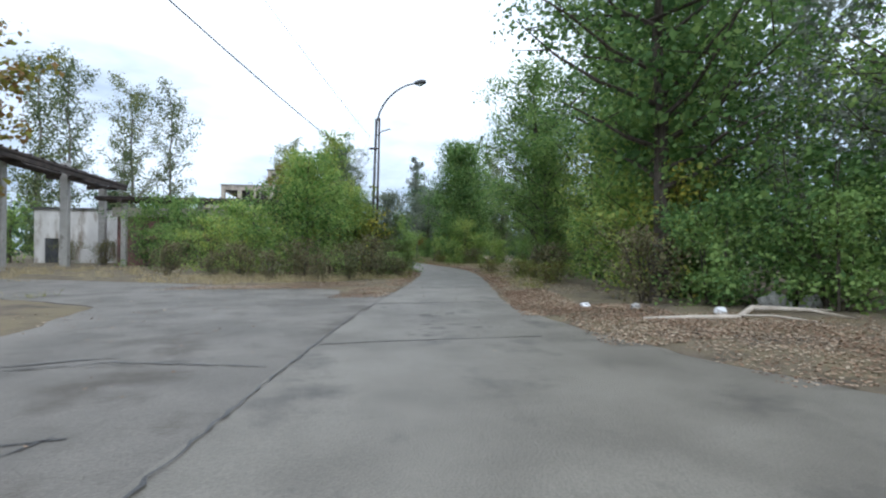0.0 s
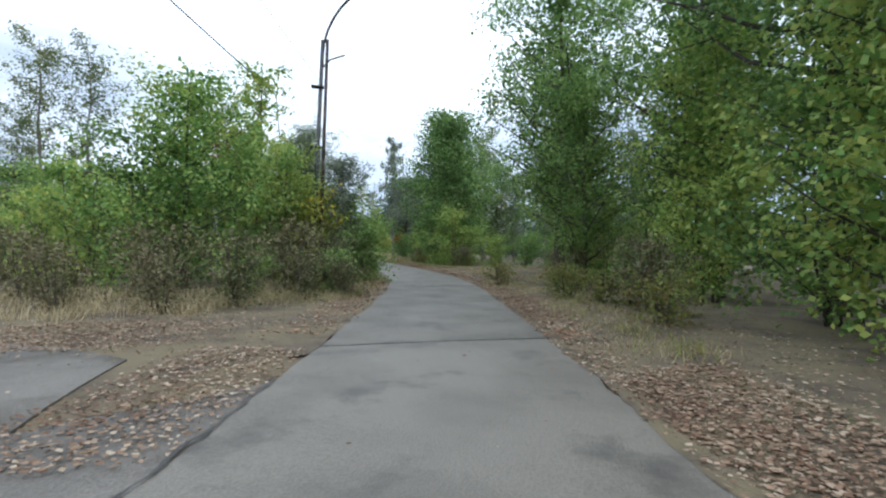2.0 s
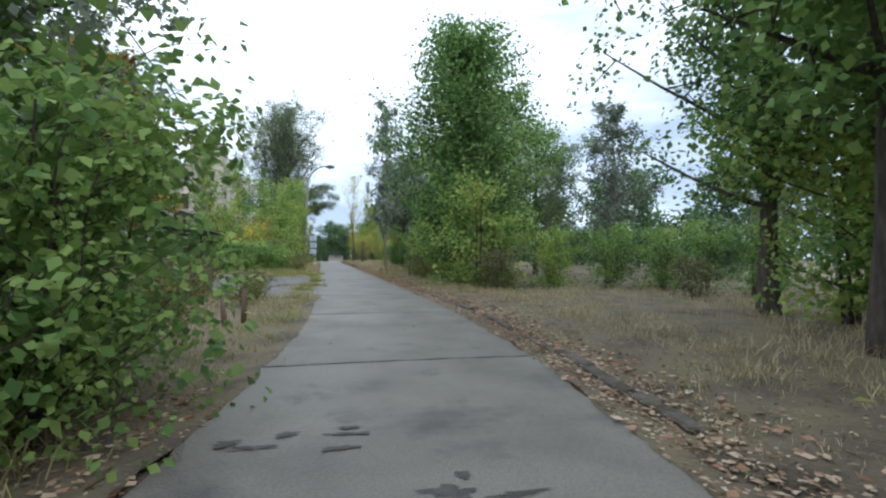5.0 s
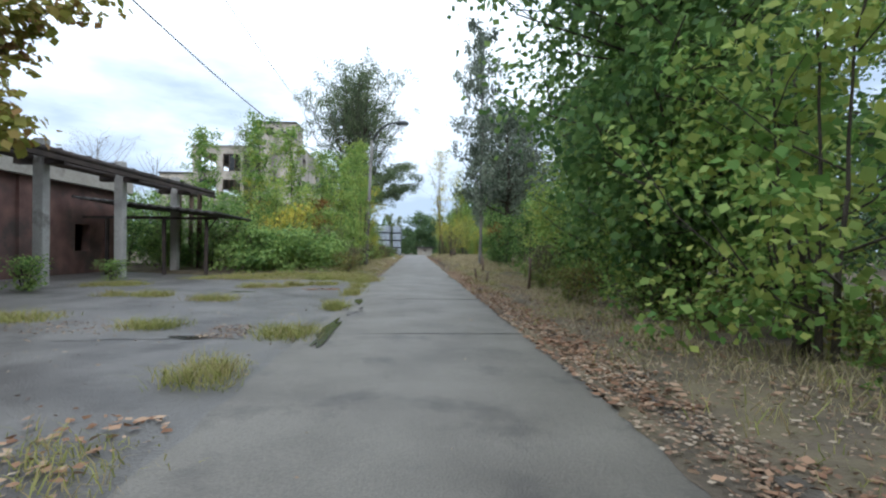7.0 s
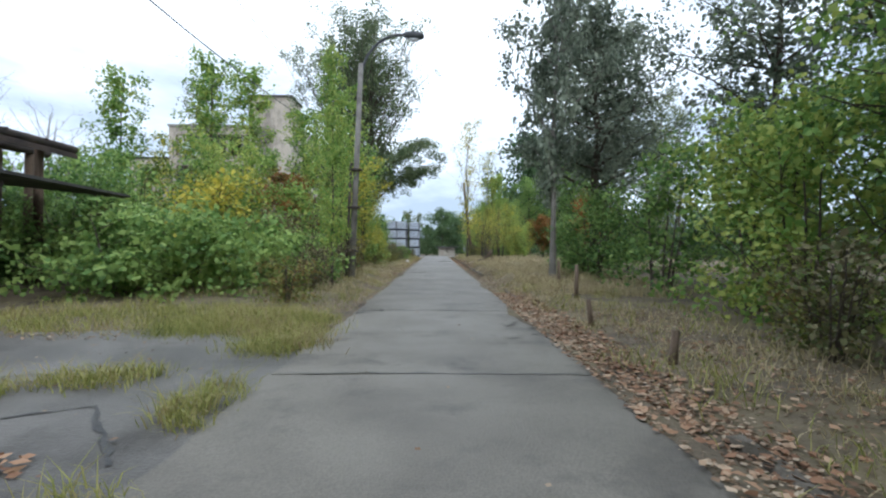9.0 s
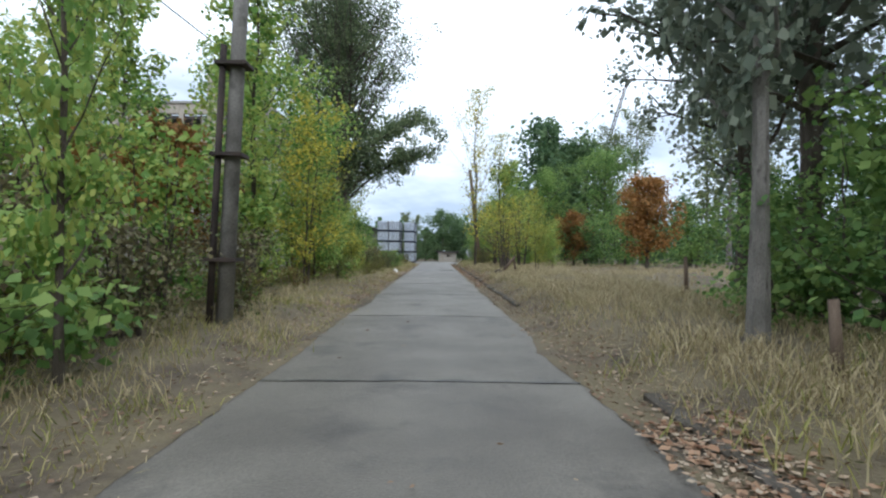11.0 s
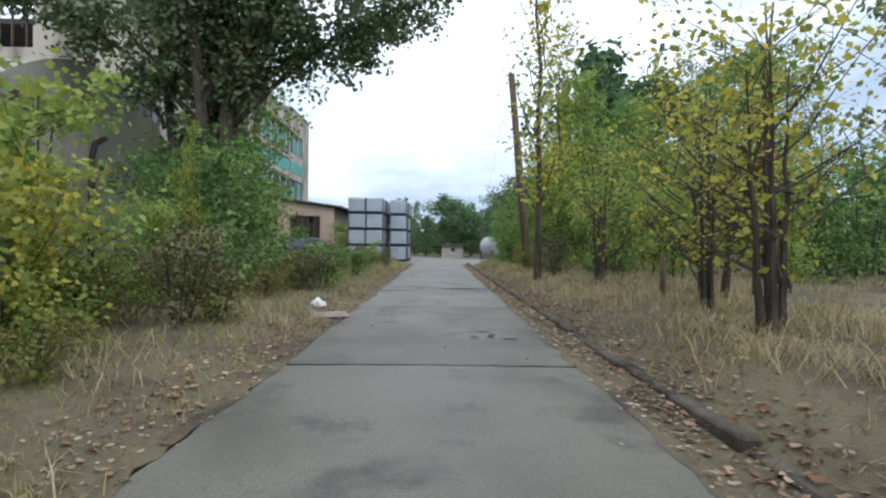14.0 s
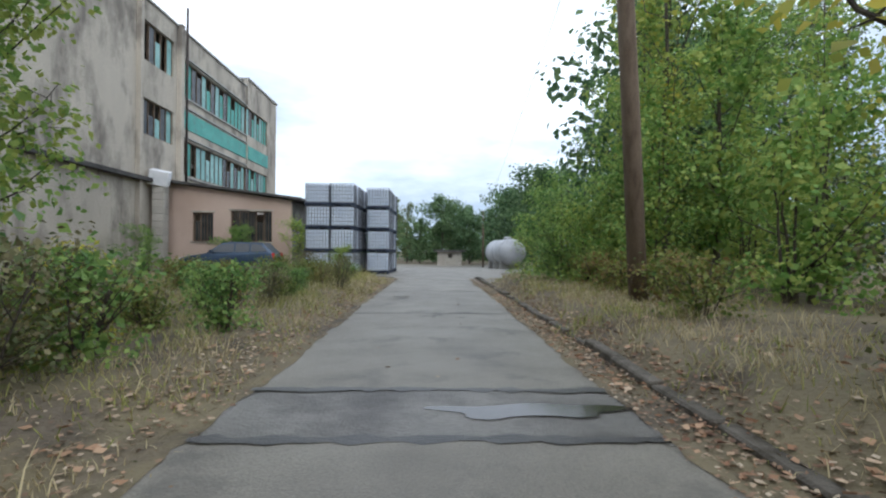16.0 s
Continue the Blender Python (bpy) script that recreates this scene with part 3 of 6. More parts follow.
edge_dirt(1, 11.0, 112, 1.0)
edge_dirt(-1, 15.6, 40.5, 2.0)
edge_dirt(-1, 58.2, 112, 3.0)


# cracks, tar seams and worn hollows lie in the slabs as thin dark fillings
def seam(pts, width, seed, material=M_TAR, name="crack", z=0.0185):
    rng = random.Random(seed)
    line = []
    for (x0, y0), (x1, y1) in zip(pts[:-1], pts[1:]):
        n = max(2, int(math.hypot(x1 - x0, y1 - y0) / 0.12))
        for i in range(n):
            k = i / n
            line.append((x0 + (x1 - x0) * k + rng.uniform(-0.025, 0.025), y0 + (y1 - y0) * k + rng.uniform(-0.025, 0.025)))
    line.append(pts[-1])
    v, f = [], []
    for i, (x, y) in enumerate(line):
        a, b = line[max(0, i - 1)], line[min(len(line) - 1, i + 1)]
        dx, dy = b[0] - a[0], b[1] - a[1]
        l = math.hypot(dx, dy) + 1e-6
        w = width * rng.uniform(0.3, 1.2)
        zz = base_z(y) + z
        v += [(x - dy / l * w, y + dx / l * w, zz), (x + dy / l * w, y - dx / l * w, zz)]
    f = [(2 * i, 2 * i + 1, 2 * i + 3, 2 * i + 2) for i in range(len(line) - 1)]
    return raw(name, v, f, material, road)


for j in JOINTS[3:-6]:
    x = road_x(j)
    seam([(x - 1.55, j), (x - 0.4, j + 0.02), (x + 1.55, j)], 0.075 if 93 < j < 94.5 else 0.022, int(j * 7))
seam([(-8.83, 0.01), (-7.90, 4.96), (-6.87, 9.79), (-5.56, 14.51)], 0.016, 1)
seam([(-11.27, 9.33), (-8.74, 9.64), (-6.69, 8.88)], 0.014, 2, z=0.006)
seam([(-10.62, 15.20), (-8.61, 12.63), (-7.24, 12.23)], 0.02, 3, z=0.006)
seam([(-11.79, 5.16), (-9.74, 5.70), (-8.08, 5.17)], 0.02, 9, z=0.006)
def blotch(x, y, rx, ry, seed, name, material, z, parent=None, teeth=0.35):
    """An irregular flat patch with a ragged rim."""
    rng = random.Random(seed)
    n = 34
    rim = []
    for i in range(n):
        a = 2 * math.pi * i / n
        k = 0.7 + 0.2 * math.sin(2 * a + seed) + 0.15 * math.sin(5 * a + seed * 2) + rng.uniform(-teeth, teeth) * 0.22
        rim.append((x + rx * k * math.cos(a), y + ry * k * math.sin(a), z))
    return raw(name, [(x, y, z)] + rim, [(0, 1 + i, 1 + (i + 1) % n) for i in range(n)], material, parent)


for k, (x, y, rx, ry) in enumerate([(-5.50, 8.68, 0.45, 0.2), (-5.38, 7.67, 0.5, 0.16), (-6.27, 10.45, 0.35, 0.16), (-6.14, 6.93, 0.3, 0.12), (-1.53, 26.43, 0.6, 0.3), (-0.96, 27.29, 0.55, 0.25), (-1.58, 28.34, 0.5, 0.2), (-2.17, 24.68, 0.7, 0.14), (-4.70, 7.42, 0.22, 0.12), (-1.2, 48.2, 0.22, 0.5), (1.2, 58.5, 0.3, 0.2), (1.1, 57.2, 0.35, 0.15), (-1.2, 60.0, 0.3, 0.5), (0.3, 99.5, 0.5, 0.3), (-0.5, 103, 0.6, 0.3), (-0.3, 76.2, 0.3, 0.12), (0.9, 86.4, 0.35, 0.2), (-1.0, 88.6, 0.3, 0.25)]):
    rng_f = random.Random(k)
    for i in range(6):
        blotch(x + rng_f.uniform(-1, 1) * rx, y + rng_f.uniform(-1, 1) * (ry + 0.25), rx * rng_f.uniform(0.12, 0.42), ry * rng_f.uniform(0.12, 0.4), 7 * k + i, "worn_patch", M_WORN, base_z(y) + 0.0195, road, 1.0)


for k, (x, y, rx, ry) in enumerate([(-1.36, 45.7, 0.13, 1.9), (-1.36, 49.8, 0.14, 0.6), (-3.2, 45.3, 0.5, 0.16), (-4.9, 52.3, 0.6, 0.15)]):
    blotch(x, y, rx, ry, 40 + k, "standing_water", M_WATER, 0.026 if x > -1.6 else 0.002, road, 0.05)
rng_k = random.Random(44)
for k in range(16):
    x, y = rng_k.uniform(-9, -2.4), rng_k.uniform(43.5, 56)
    seam([(x, y), (x + rng_k.uniform(0.5, 1.4), y + rng_k.uniform(-0.5, 0.5)), (x + rng_k.uniform(1.2, 2.6), y + rng_k.uniform(-0.7, 0.7))], rng_k.uniform(0.012, 0.04), 60 + k, z=0.001)
for k in range(9):
    x, y = rng_k.uniform(-12.4, -8.2), rng_k.uniform(1.5, 14)
    seam([(x, y), (x + rng_k.uniform(0.5, 1.4), y + rng_k.uniform(-0.4, 0.4)), (x + rng_k.uniform(1.2, 2.4), y + rng_k.uniform(-0.5, 0.5))], rng_k.uniform(0.01, 0.025), 90 + k, z=0.001)
raw("standing_water", [(0.75 + 0.7 * math.cos(a) * (1 + 0.2 * math.sin(3 * a) + 0.1 * math.sin(7 * a)), 93.78 + 0.2 * math.sin(a) * (1 + 0.3 * math.sin(2 * a + 1) + 0.2 * math.sin(5 * a)), 0.0215) for a in [math.pi * i / 16 for i in range(32)]], [tuple(range(32))], M_WATER, road)
# ================= factory =================
def wall_grid(u0, u1, z0, z1, holes):
    """The cell lines of a wall and which cells stay solid round its openings."""
    us = sorted({u0, u1, *[h[0] for h in holes], *[h[1] for h in holes]})
    zs = sorted({z0, z1, *[h[2] for h in holes], *[h[3] for h in holes]})
    solid = {}
    for i, (ua, ub) in enumerate(zip(us[:-1], us[1:])):
        for j, (za, zb) in enumerate(zip(zs[:-1], zs[1:])):
            um, zm = (ua + ub) / 2, (za + zb) / 2
            solid[i, j] = not any(h[0] < um < h[1] and h[2] < zm < h[3] for h in holes)
    return us, zs, solid


def wall_mesh(u0, u1, z0, z1, holes, place):
    """One connected wall with reveals; place(u, z, depth 0 or 1) gives the point."""
    us, zs, solid = wall_grid(u0, u1, z0, z1, holes)
    bm = bmesh.new()
    made = {}

    def vert(i, j, k):
        if (i, j, k) not in made:
            made[i, j, k] = bm.verts.new(place(us[i], zs[j], k))
        return made[i, j, k]

    for (i, j), on in solid.items():
        if not on:
            continue
        c = [(i, j), (i + 1, j), (i + 1, j + 1), (i, j + 1)]
        bm.faces.new([vert(a, b, 0) for a, b in c])
        bm.faces.new([vert(a, b, 1) for a, b in reversed(c)])
        for (da, db), (p, q) in (((0, -1), (0, 1)), ((1, 0), (1, 2)), ((0, 1), (2, 3)), ((-1, 0), (3, 0))):
            if not solid.get((i + da, j + db), False):
                bm.faces.new([vert(*c[p], 0), vert(*c[p], 1), vert(*c[q], 1), vert(*c[q], 0)])
    bmesh.ops.recalc_face_normals(bm, faces=bm.faces[:])
    return bm


def wall_y(name, x0, x1, y, z0, z1, holes, material, parent, thick=0.35):
    """A wall that runs along x, its face at y, its thickness behind."""
    return part(name, wall_mesh(x0, x1, z0, z1, holes, lambda u, z, k: (u, y + thick * k, z)), material, parent)


def wall_x(name, y0, y1, x, z0, z1, holes, material, parent, thick=0.35):
    """A wall that runs along y, its face at x, its thickness to the west."""
    return part(name, wall_mesh(y0, y1, z0, z1, holes, lambda u, z, k: (x - thick * k, u, z)), material, parent)


factory = thing("factory_building", "abandoned beige concrete factory with broken teal windows", "building")
front_holes = []
for za, zb in ((4.4, 6.6), (7.8, 10.1), (11.2, 13.5)):
    for xa in (-28.7, -25.6, -22.9):
        front_holes.append((xa, xa + 2.3, za, zb))
wall_y("front_wall", -29.5, -20.6, 105.0, 0, 14.4, front_holes, M_PLASTER, factory)
wall_y("wing_wall", -33.5, -29.5, 104.6, 0, 10.7, [(-32.6, -30.2, 7.9, 9.7), (-32.6, -30.2, 4.5, 6.6)], M_PLASTER, factory)
wall_y("stair_tower_front", -20.6, -16.0, 104.6, 0, 17.6, [(-19.9, -18.9, 16.0, 17.0), (-19.4, -17.4, 9.4, 10.4), (-19.4, -17.4, 5.6, 6.6)], M_PLASTER, factory)
side_holes = [(106.0, 107.2, 16.0, 16.8), (117.3, 120.4, 11.7, 13.9), (117.3, 120.4, 7.6, 9.6), (121.4, 137.0, 11.0, 13.3), (121.4, 137.0, 6.0, 8.2), (109.0, 110.6, 12.2, 13.8)]
wall_x("stair_tower_side", 104.95, 108.6, -16.0, 0, 17.6, [side_holes[0], (106.0, 108.1, 9.7, 10.8), (105.8, 108.0, 7.7, 8.8)], M_PLASTER, factory)
wall_x("side_wall", 108.6, 132.0, -16.0, 0, 15.05, [h if h[1] < 132 else (h[0], 132.0, h[2], h[3]) for h in side_holes[1:]], M_PLASTER, factory)
wall_x("side_wall", 132.0, 139.5, -15.9, 0, 15.7, [(132.0, 137.0, 11.0, 13.3), (132.0, 137.0, 6.0, 8.2)], M_PLASTER, factory)
wall_y("rear_wall", -29.5, -16.35, 139.15, 0, 15.5, [(-28, -18, 11.0, 13.3), (-28, -18, 6.0, 8.2)], M_PLASTER, factory)
wall_x("west_wall", 105.35, 139.15, -29.15, 0, 14.4, [(107, 137, 11.2, 13.5), (107, 137, 7.6, 9.9), (107, 137, 4.2, 6.4)], M_PLASTER, factory)
part("wing_side", boxes((-33.5, -33.15, 104.95, 118, 0, 10.7)), M_PLASTER, factory)
part("tower_back", boxes((-20.6, -16.35, 108.3, 108.6, 0, 17.6), (-20.6, -20.25, 104.95, 108.3, 0, 17.6)), M_PLASTER, factory)
for z in (3.6, 7.0, 10.5):
    part("floor_slab", boxes((-29.1, -16.4, 105.4, 139.1, z - 0.3, z)), M_CONCRETE, factory)
part("roof_slab", boxes((-29.1, -16.4, 108.7, 139.1, 14.0, 14.3)), M_ROOF_SHEET, factory)
part("tower_roof", boxes((-20.75, -15.85, 104.45, 108.75, 17.6, 17.8)), M_ROOF_SHEET, factory)
part("wing_roof", boxes((-33.6, -29.4, 104.4, 118.1, 10.7, 10.9)), M_ROOF_SHEET, factory)
part("roof_edge", boxes((-29.6, -20.6, 104.85, 105.4, 14.4, 14.6)), M_CONCRETE, factory)
part("roof_edge", boxes((-16.4, -15.9, 108.6, 132.0, 15.05, 15.17)), M_CONCRETE, factory)
part("end_block_roof", boxes((-20.0, -15.8, 132.0, 139.6, 15.7, 15.85)), M_CONCRETE, factory)
part("ledge", boxes((-16.0, -15.55, 108.7, 121.2, 4.95, 5.15)), M_ROOF_SHEET, factory)
for y in np.arange(108, 139, 5.0):
    part("column", boxes((-22.7, -22.3, y, y + 0.4, 0, 14)), M_CONCRETE, factory)


def glazing(name, face, a0, a1, z0, z1, count, seed, parent, along, mats):
    """A window in its opening: frame bars, and panes, some of them missing."""
    rng = random.Random(seed)
    w = new(name)
    w.parent = parent
    bm = bmesh.new()
    t = 0.06

    def put(b, p0, p1, q0, q1, d0, d1):
        if along == "y":
            box(b, face - d1, face - d0, p0, p1, q0, q1)
        else:
            box(b, p0, p1, face + d0, face + d1, q0, q1)

    put(bm, a0, a1, z0, z0 + t, 0.12, 0.24)
    put(bm, a0, a1, z1 - t, z1, 0.12, 0.24)
    for i in range(count + 1):
        a = a0 + (a1 - a0 - t) * i / count
        put(bm, a, a + t, z0 + t, z1 - t, 0.12, 0.24)
    part("window_frame", bm, M_BROWN_FRAME, w)
    for i in range(count):
        p0 = a0 + (a1 - a0 - t) * i / count + t
        p1 = a0 + (a1 - a0 - t) * (i + 1) / count
        m = rng.choice(mats)
        if m is None:
            continue
        top = z1 - t if rng.random() > 0.25 else z1 - t - rng.uniform(0.3, 0.9)
        b = bmesh.new()
        put(b, p0, p1, z0 + t, top, 0.16, 0.19)
        part("pane", b, m, w)
    return w


glazing("window", -16.0, 121.4, 132.0, 11.0, 13.3, 15, 3, factory, "y", [M_TEAL, M_TEAL, M_TEAL_PALE, M_TEAL_PALE, M_VOID, None])
glazing("window", -15.9, 132.0, 137.0, 11.0, 13.3, 8, 4, factory, "y", [M_TEAL, M_TEAL_PALE, M_TEAL_PALE, M_VOID])
glazing("window", -16.0, 121.4, 132.0, 6.0, 8.2, 15, 5, factory, "y", [M_TEAL_PALE, M_TEAL_PALE, M_TEAL, M_VOID, None])
glazing("window", -15.9, 132.0, 137.0, 6.0, 8.2, 8, 6, factory, "y", [M_TEAL_PALE, M_TEAL, M_VOID])
glazing("window", -16.0, 117.3, 120.4, 11.7, 13.9, 5, 7, factory, "y", [M_TEAL_PALE, M_VOID, None, M_VOID])
glazing("window", -16.0, 117.3, 120.4, 7.6, 9.6, 5, 8, factory, "y", [M_TEAL_PALE, M_VOID, None, M_VOID])
for i, h in enumerate(front_holes):
    glazing("window", 105.0, h[0], h[1], h[2], h[3], 3, 20 + i, factory, "x", [None, None, M_VOID, None])
part("teal_band", boxes((-16.0, -15.95, 121.4, 131.9, 8.95, 10.1)), M_TEAL, factory)
part("teal_band", boxes((-15.9, -15.85, 132.1, 137.0, 8.95, 10.1)), M_TEAL, factory)
for z in (10.85, 10.25, 8.35, 5.8, 13.42):
    part("string_course", boxes((-16.0, -15.88, 121.3, 131.95, z, z + 0.1)), M_CONCRETE, factory)
part("pilaster", boxes((-16.0, -15.7, 120.75, 121.1, 0, 15.2)), M_PLASTER, factory)
part("pilaster", boxes((-16.0, -15.75, 116.6, 116.85, 0, 15.05)), M_PLASTER, factory)
tube("downpipe", [(-15.6, 121.2, 3.8), (-15.6, 121.2, 16.4)], 0.07, M_RUST, factory)

# pink lean-to annex in front of the factory's side
annex = thing("annex_building", "low pink rendered annex with barred windows and sloping roof", "building")
holes = [(-14.1, -12.9, 1.7, 3.4), (-11.9, -9.5, 1.7, 3.5)]
def annex_top(u):
    return 4.15 + (5.15 - 4.15) * (-8.4 - u) / 7.5


bm = wall_mesh(-15.9, -8.4, 0, 4.1, holes, lambda u, z, k: (u, 119.0 + 0.3 * k, annex_top(u) if z == 4.1 else z))
part("front_wall", bm, M_PINK, annex)
part("side_wall", boxes((-8.7, -8.4, 119.3, 131, -0.6, 4.12)), M_CONCRETE_OLD, annex)
part("back_wall", boxes((-15.9, -8.7, 130.7, 131, -0.6, 4.12)), M_PLASTER_GREY, annex)
bm = bmesh.new()
rv = [(-16.0, 5.2), (-7.7, 4.15), (-7.7, 4.28), (-16.0, 5.34)]
fr = [bm.verts.new((x, 118.6, z)) for x, z in rv]
bk = [bm.verts.new((x, 131.3, z)) for x, z in rv]
bm.faces.new(fr)
bm.faces.new(bk[::-1])
for i in range(4):
    bm.faces.new((fr[i], fr[(i + 1) % 4], bk[(i + 1) % 4], bk[i])[::-1])
part("roof", bm, M_ROOF_SHEET, annex)
for h in holes:
    glazing("window", 119.0, h[0], h[1], h[2], h[3], 3 if h[1] - h[0] < 1.5 else 5, 61, annex, "x", [M_VOID])
    part("lintel", boxes((h[0] - 0.1, h[1] + 0.1, 118.97, 119.0, h[3], h[3] + 0.1)), M_PLASTER, annex)
    part("window_sill", boxes((h[0] - 0.1, h[1] + 0.1, 118.94, 119.0, h[2] - 0.1, h[2])), M_PLASTER, annex)
    for x in np.arange(h[0] + 0.15, h[1], 0.17):
        part("window_bar", boxes((x, x + 0.02, 119.02, 119.04, h[2], h[3])), M_BROWN_FRAME, annex)
glazing("window", -16.0, 106.0, 108.1, 9.7, 10.8, 3, 71, factory, "y", [M_VOID, M_VOID, M_GALV])
glazing("window", -16.0, 105.8, 108.0, 7.7, 8.8, 3, 72, factory, "y", [M_VOID, M_GALV, M_VOID])
duct = thing("ventilation_duct", "tall grey block flue with a white metal cowl", "duct")
for i in range(12):
    part("block", boxes((-15.75, -15.1, 117.7, 118.3, 0.0 + i * 0.4, 0.385 + i * 0.4), bevel=0.02), M_PLASTER_GREY, duct)
cowl = boxes((-0.5, 0.5, -0.45, 0.45, -0.42, 0.42), bevel=0.04)
bmesh.ops.transform(cowl, matrix=pose(-15.45, 117.95, 5.25, 12, 10, 20), verts=cowl.verts[:])
part("cowl", cowl, M_BAG, duct)

# low grey workshop beside the road
shop = thing("workshop_building", "low grey plastered workshop with one barred window", "building")
def shop_top(u):
    """Rounded parapet over the lower wall."""
    return max(5.0, 6.35 - (0.105 if u > 94 else 0.12) * (u - 94.0) ** 2) if u < 97.6 else 6.35 - 0.105 * 12.96 - 0.35 * (u - 97.6)


SHOP_U = [84.0, 88.0, 90.6] + [90.8 + 0.4 * i for i in range(18)] + [98.6]
bm = wall_mesh(84.0, 98.6, 0, 5.0, [(87.6, 90.2, 2.5, 4.2), (91.0, 91.7, 4.45, 4.85)] + [(u, u, 0, 0) for u in SHOP_U], lambda u, z, k: (-10.0 - 0.35 * k, u, shop_top(u) if z == 5.0 else z))
part("road_wall", bm, M_PLASTER_GREY, shop)
part("vent_cover", boxes((-10.12, -9.96, 91.0, 91.7, 4.45, 4.85), bevel=0.01), M_BRICK, shop)
part("lintel", boxes((-10.0, -9.94, 87.3, 90.5, 4.2, 4.42)), M_CONCRETE_OLD, shop)
wall_y("south_wall", -19.0, -10.35, 84.0, 0, 5.0, [(-17, -14.5, 2.2, 4.2)], M_PLASTER_GREY, shop)
wall_y("north_wall", -19.0, -10.35, 98.25, 0, 4.6, [], M_PLASTER_GREY, shop)
wall_x("west_wall", 84.35, 98.25, -18.65, 0, 5.0, [], M_PLASTER_GREY, shop)
roof_v = [(x, u, min(5.9, shop_top(u)) - d) for u in SHOP_U for x, d in ((-10.36, 0.06), (-19.1, 0.06), (-19.1, 0.24), (-10.36, 0.24))]
roof_f = [(4 * i + k, 4 * i + (k + 1) % 4, 4 * i + 4 + (k + 1) % 4, 4 * i + 4 + k) for i in range(len(SHOP_U) - 1) for k in range(4)]
raw("roof", roof_v, roof_f + [(3, 2, 1, 0), tuple(range(4 * len(SHOP_U) - 4, 4 * len(SHOP_U)))], M_ROOF_SHEET, shop)
glazing("window", -10.0, 87.6, 90.2, 2.5, 4.2, 4, 71, shop, "y", [M_VOID, M_BROWN_FRAME, M_VOID])
glazing("window", 84.0, -17, -14.5, 2.2, 4.2, 4, 72, shop, "x", [M_VOID])
tube("downpipe", [(-9.9, 93.6, 0.1), (-9.9, 93.6, 3.6), (-9.9, 93.75, 4.1), (-9.92, 94.2, 4.35)], 0.08, M_RUST, shop)

# ================= pipe racks and sheds =================
def post(x, y, h, w, parent):
    b = boxes((x - w / 2, x + w / 2, y - w / 2, y + w / 2, -0.1, h), bevel=0.025)
    return part("post", b, M_CONCRETE, parent)


def pipe_rack(label, x, ys, y0, y1, z, seed, caps=(), k=1.0):
    """Pipes on a row of posts; k widens posts, beams and pipes alike."""
    rng = random.Random(seed)
    r = thing("pipe_rack", label, "pipe rack")
    for y in ys:
        post(x, y, z + (0.75 * k if y in caps else 0.0), 0.32 * k, r)
        part("cross_beam", boxes((x - 0.75 * k, x + 0.75 * k, y - 0.12 * k, y + 0.12 * k, z - 0.05, z + 0.14 * k)), M_RUST, r)
    for i, dx in enumerate((-0.62, -0.42, -0.2, 0.3, 0.5, 0.66)):
        dx, zz = dx * k, z + (0.2 + 0.13 * (i % 2)) * k
        tube("pipe", [(x + dx, y0 + rng.uniform(-0.4, 0.4), zz), (x + dx + rng.uniform(-0.06, 0.06), (y0 + y1) / 2, zz - 0.05), (x + dx, y1 + rng.uniform(-0.4, 0.4), zz)], (0.055 + 0.03 * (i % 3)) * k, M_RUST, r)
    part("edge_girder", boxes((x + 0.72 * k, x + 0.78 * k, y0, y1, z + 0.05, z + 0.2 * k)), M_RUST, r)
    for i in range(int((y1 - y0) / 1.3)):
        part("rung", boxes((x - 0.78 * k, x + 0.8 * k, y0 + 0.4 + i * 1.3, y0 + 0.47 + i * 1.3, z + 0.36 * k, z + 0.42 * k)), M_RUST, r)
    return r


pipe_rack("rusty pipes on a row of square concrete posts", -26.0, (25.7, 32.4, 39.4, 45.2), 17.1, 46.8, 6.3, 1, (39.4,), 1.5)
branch_rack = pipe_rack("rusty pipe line crossing behind the bushes", 0.0, (1.0, 6.0, 11.5), 0.0, 13.0, 4.9, 5, (), 1.1)
branch_rack.matrix_basis = pose(-11.6, 40.8, 0, 0, 0, 86)
pipe_rack("rusty pipe bundle on pale concrete posts by the sheds", -11.6, (46.0, 50.1, 54.1, 58.2, 62.6), 43.0, 65.4, 3.8, 2, (54.1, 58.2, 62.6))

hut = thing("white_hut", "small whitewashed hut with peeling walls and dark doorway", "hut")
wall_y("front_wall", -33.3, -25.1, 49.9, 0, 4.9, [(-32.5, -31.4, 0, 2.3)], M_WHITE_WALL, hut, 0.3)
wall_x("side_wall", 50.2, 56.3, -25.1, 0, 4.7, [], M_WHITE_WALL, hut, 0.3)
wall_x("side_wall", 50.2, 56.3, -33.0, 0, 4.7, [], M_WHITE_WALL, hut, 0.3)
wall_y("back_wall", -33.0, -25.4, 56.0, 0, 4.7, [], M_WHITE_WALL, hut, 0.3)
part("roof", boxes((-33.5, -24.9, 49.7, 56.5, 4.9, 5.05)), M_ROOF_SHEET, hut)
part("door", boxes((-32.5, -31.4, 50.02, 50.08, 0, 2.3)), M_DARK_STEEL, hut)

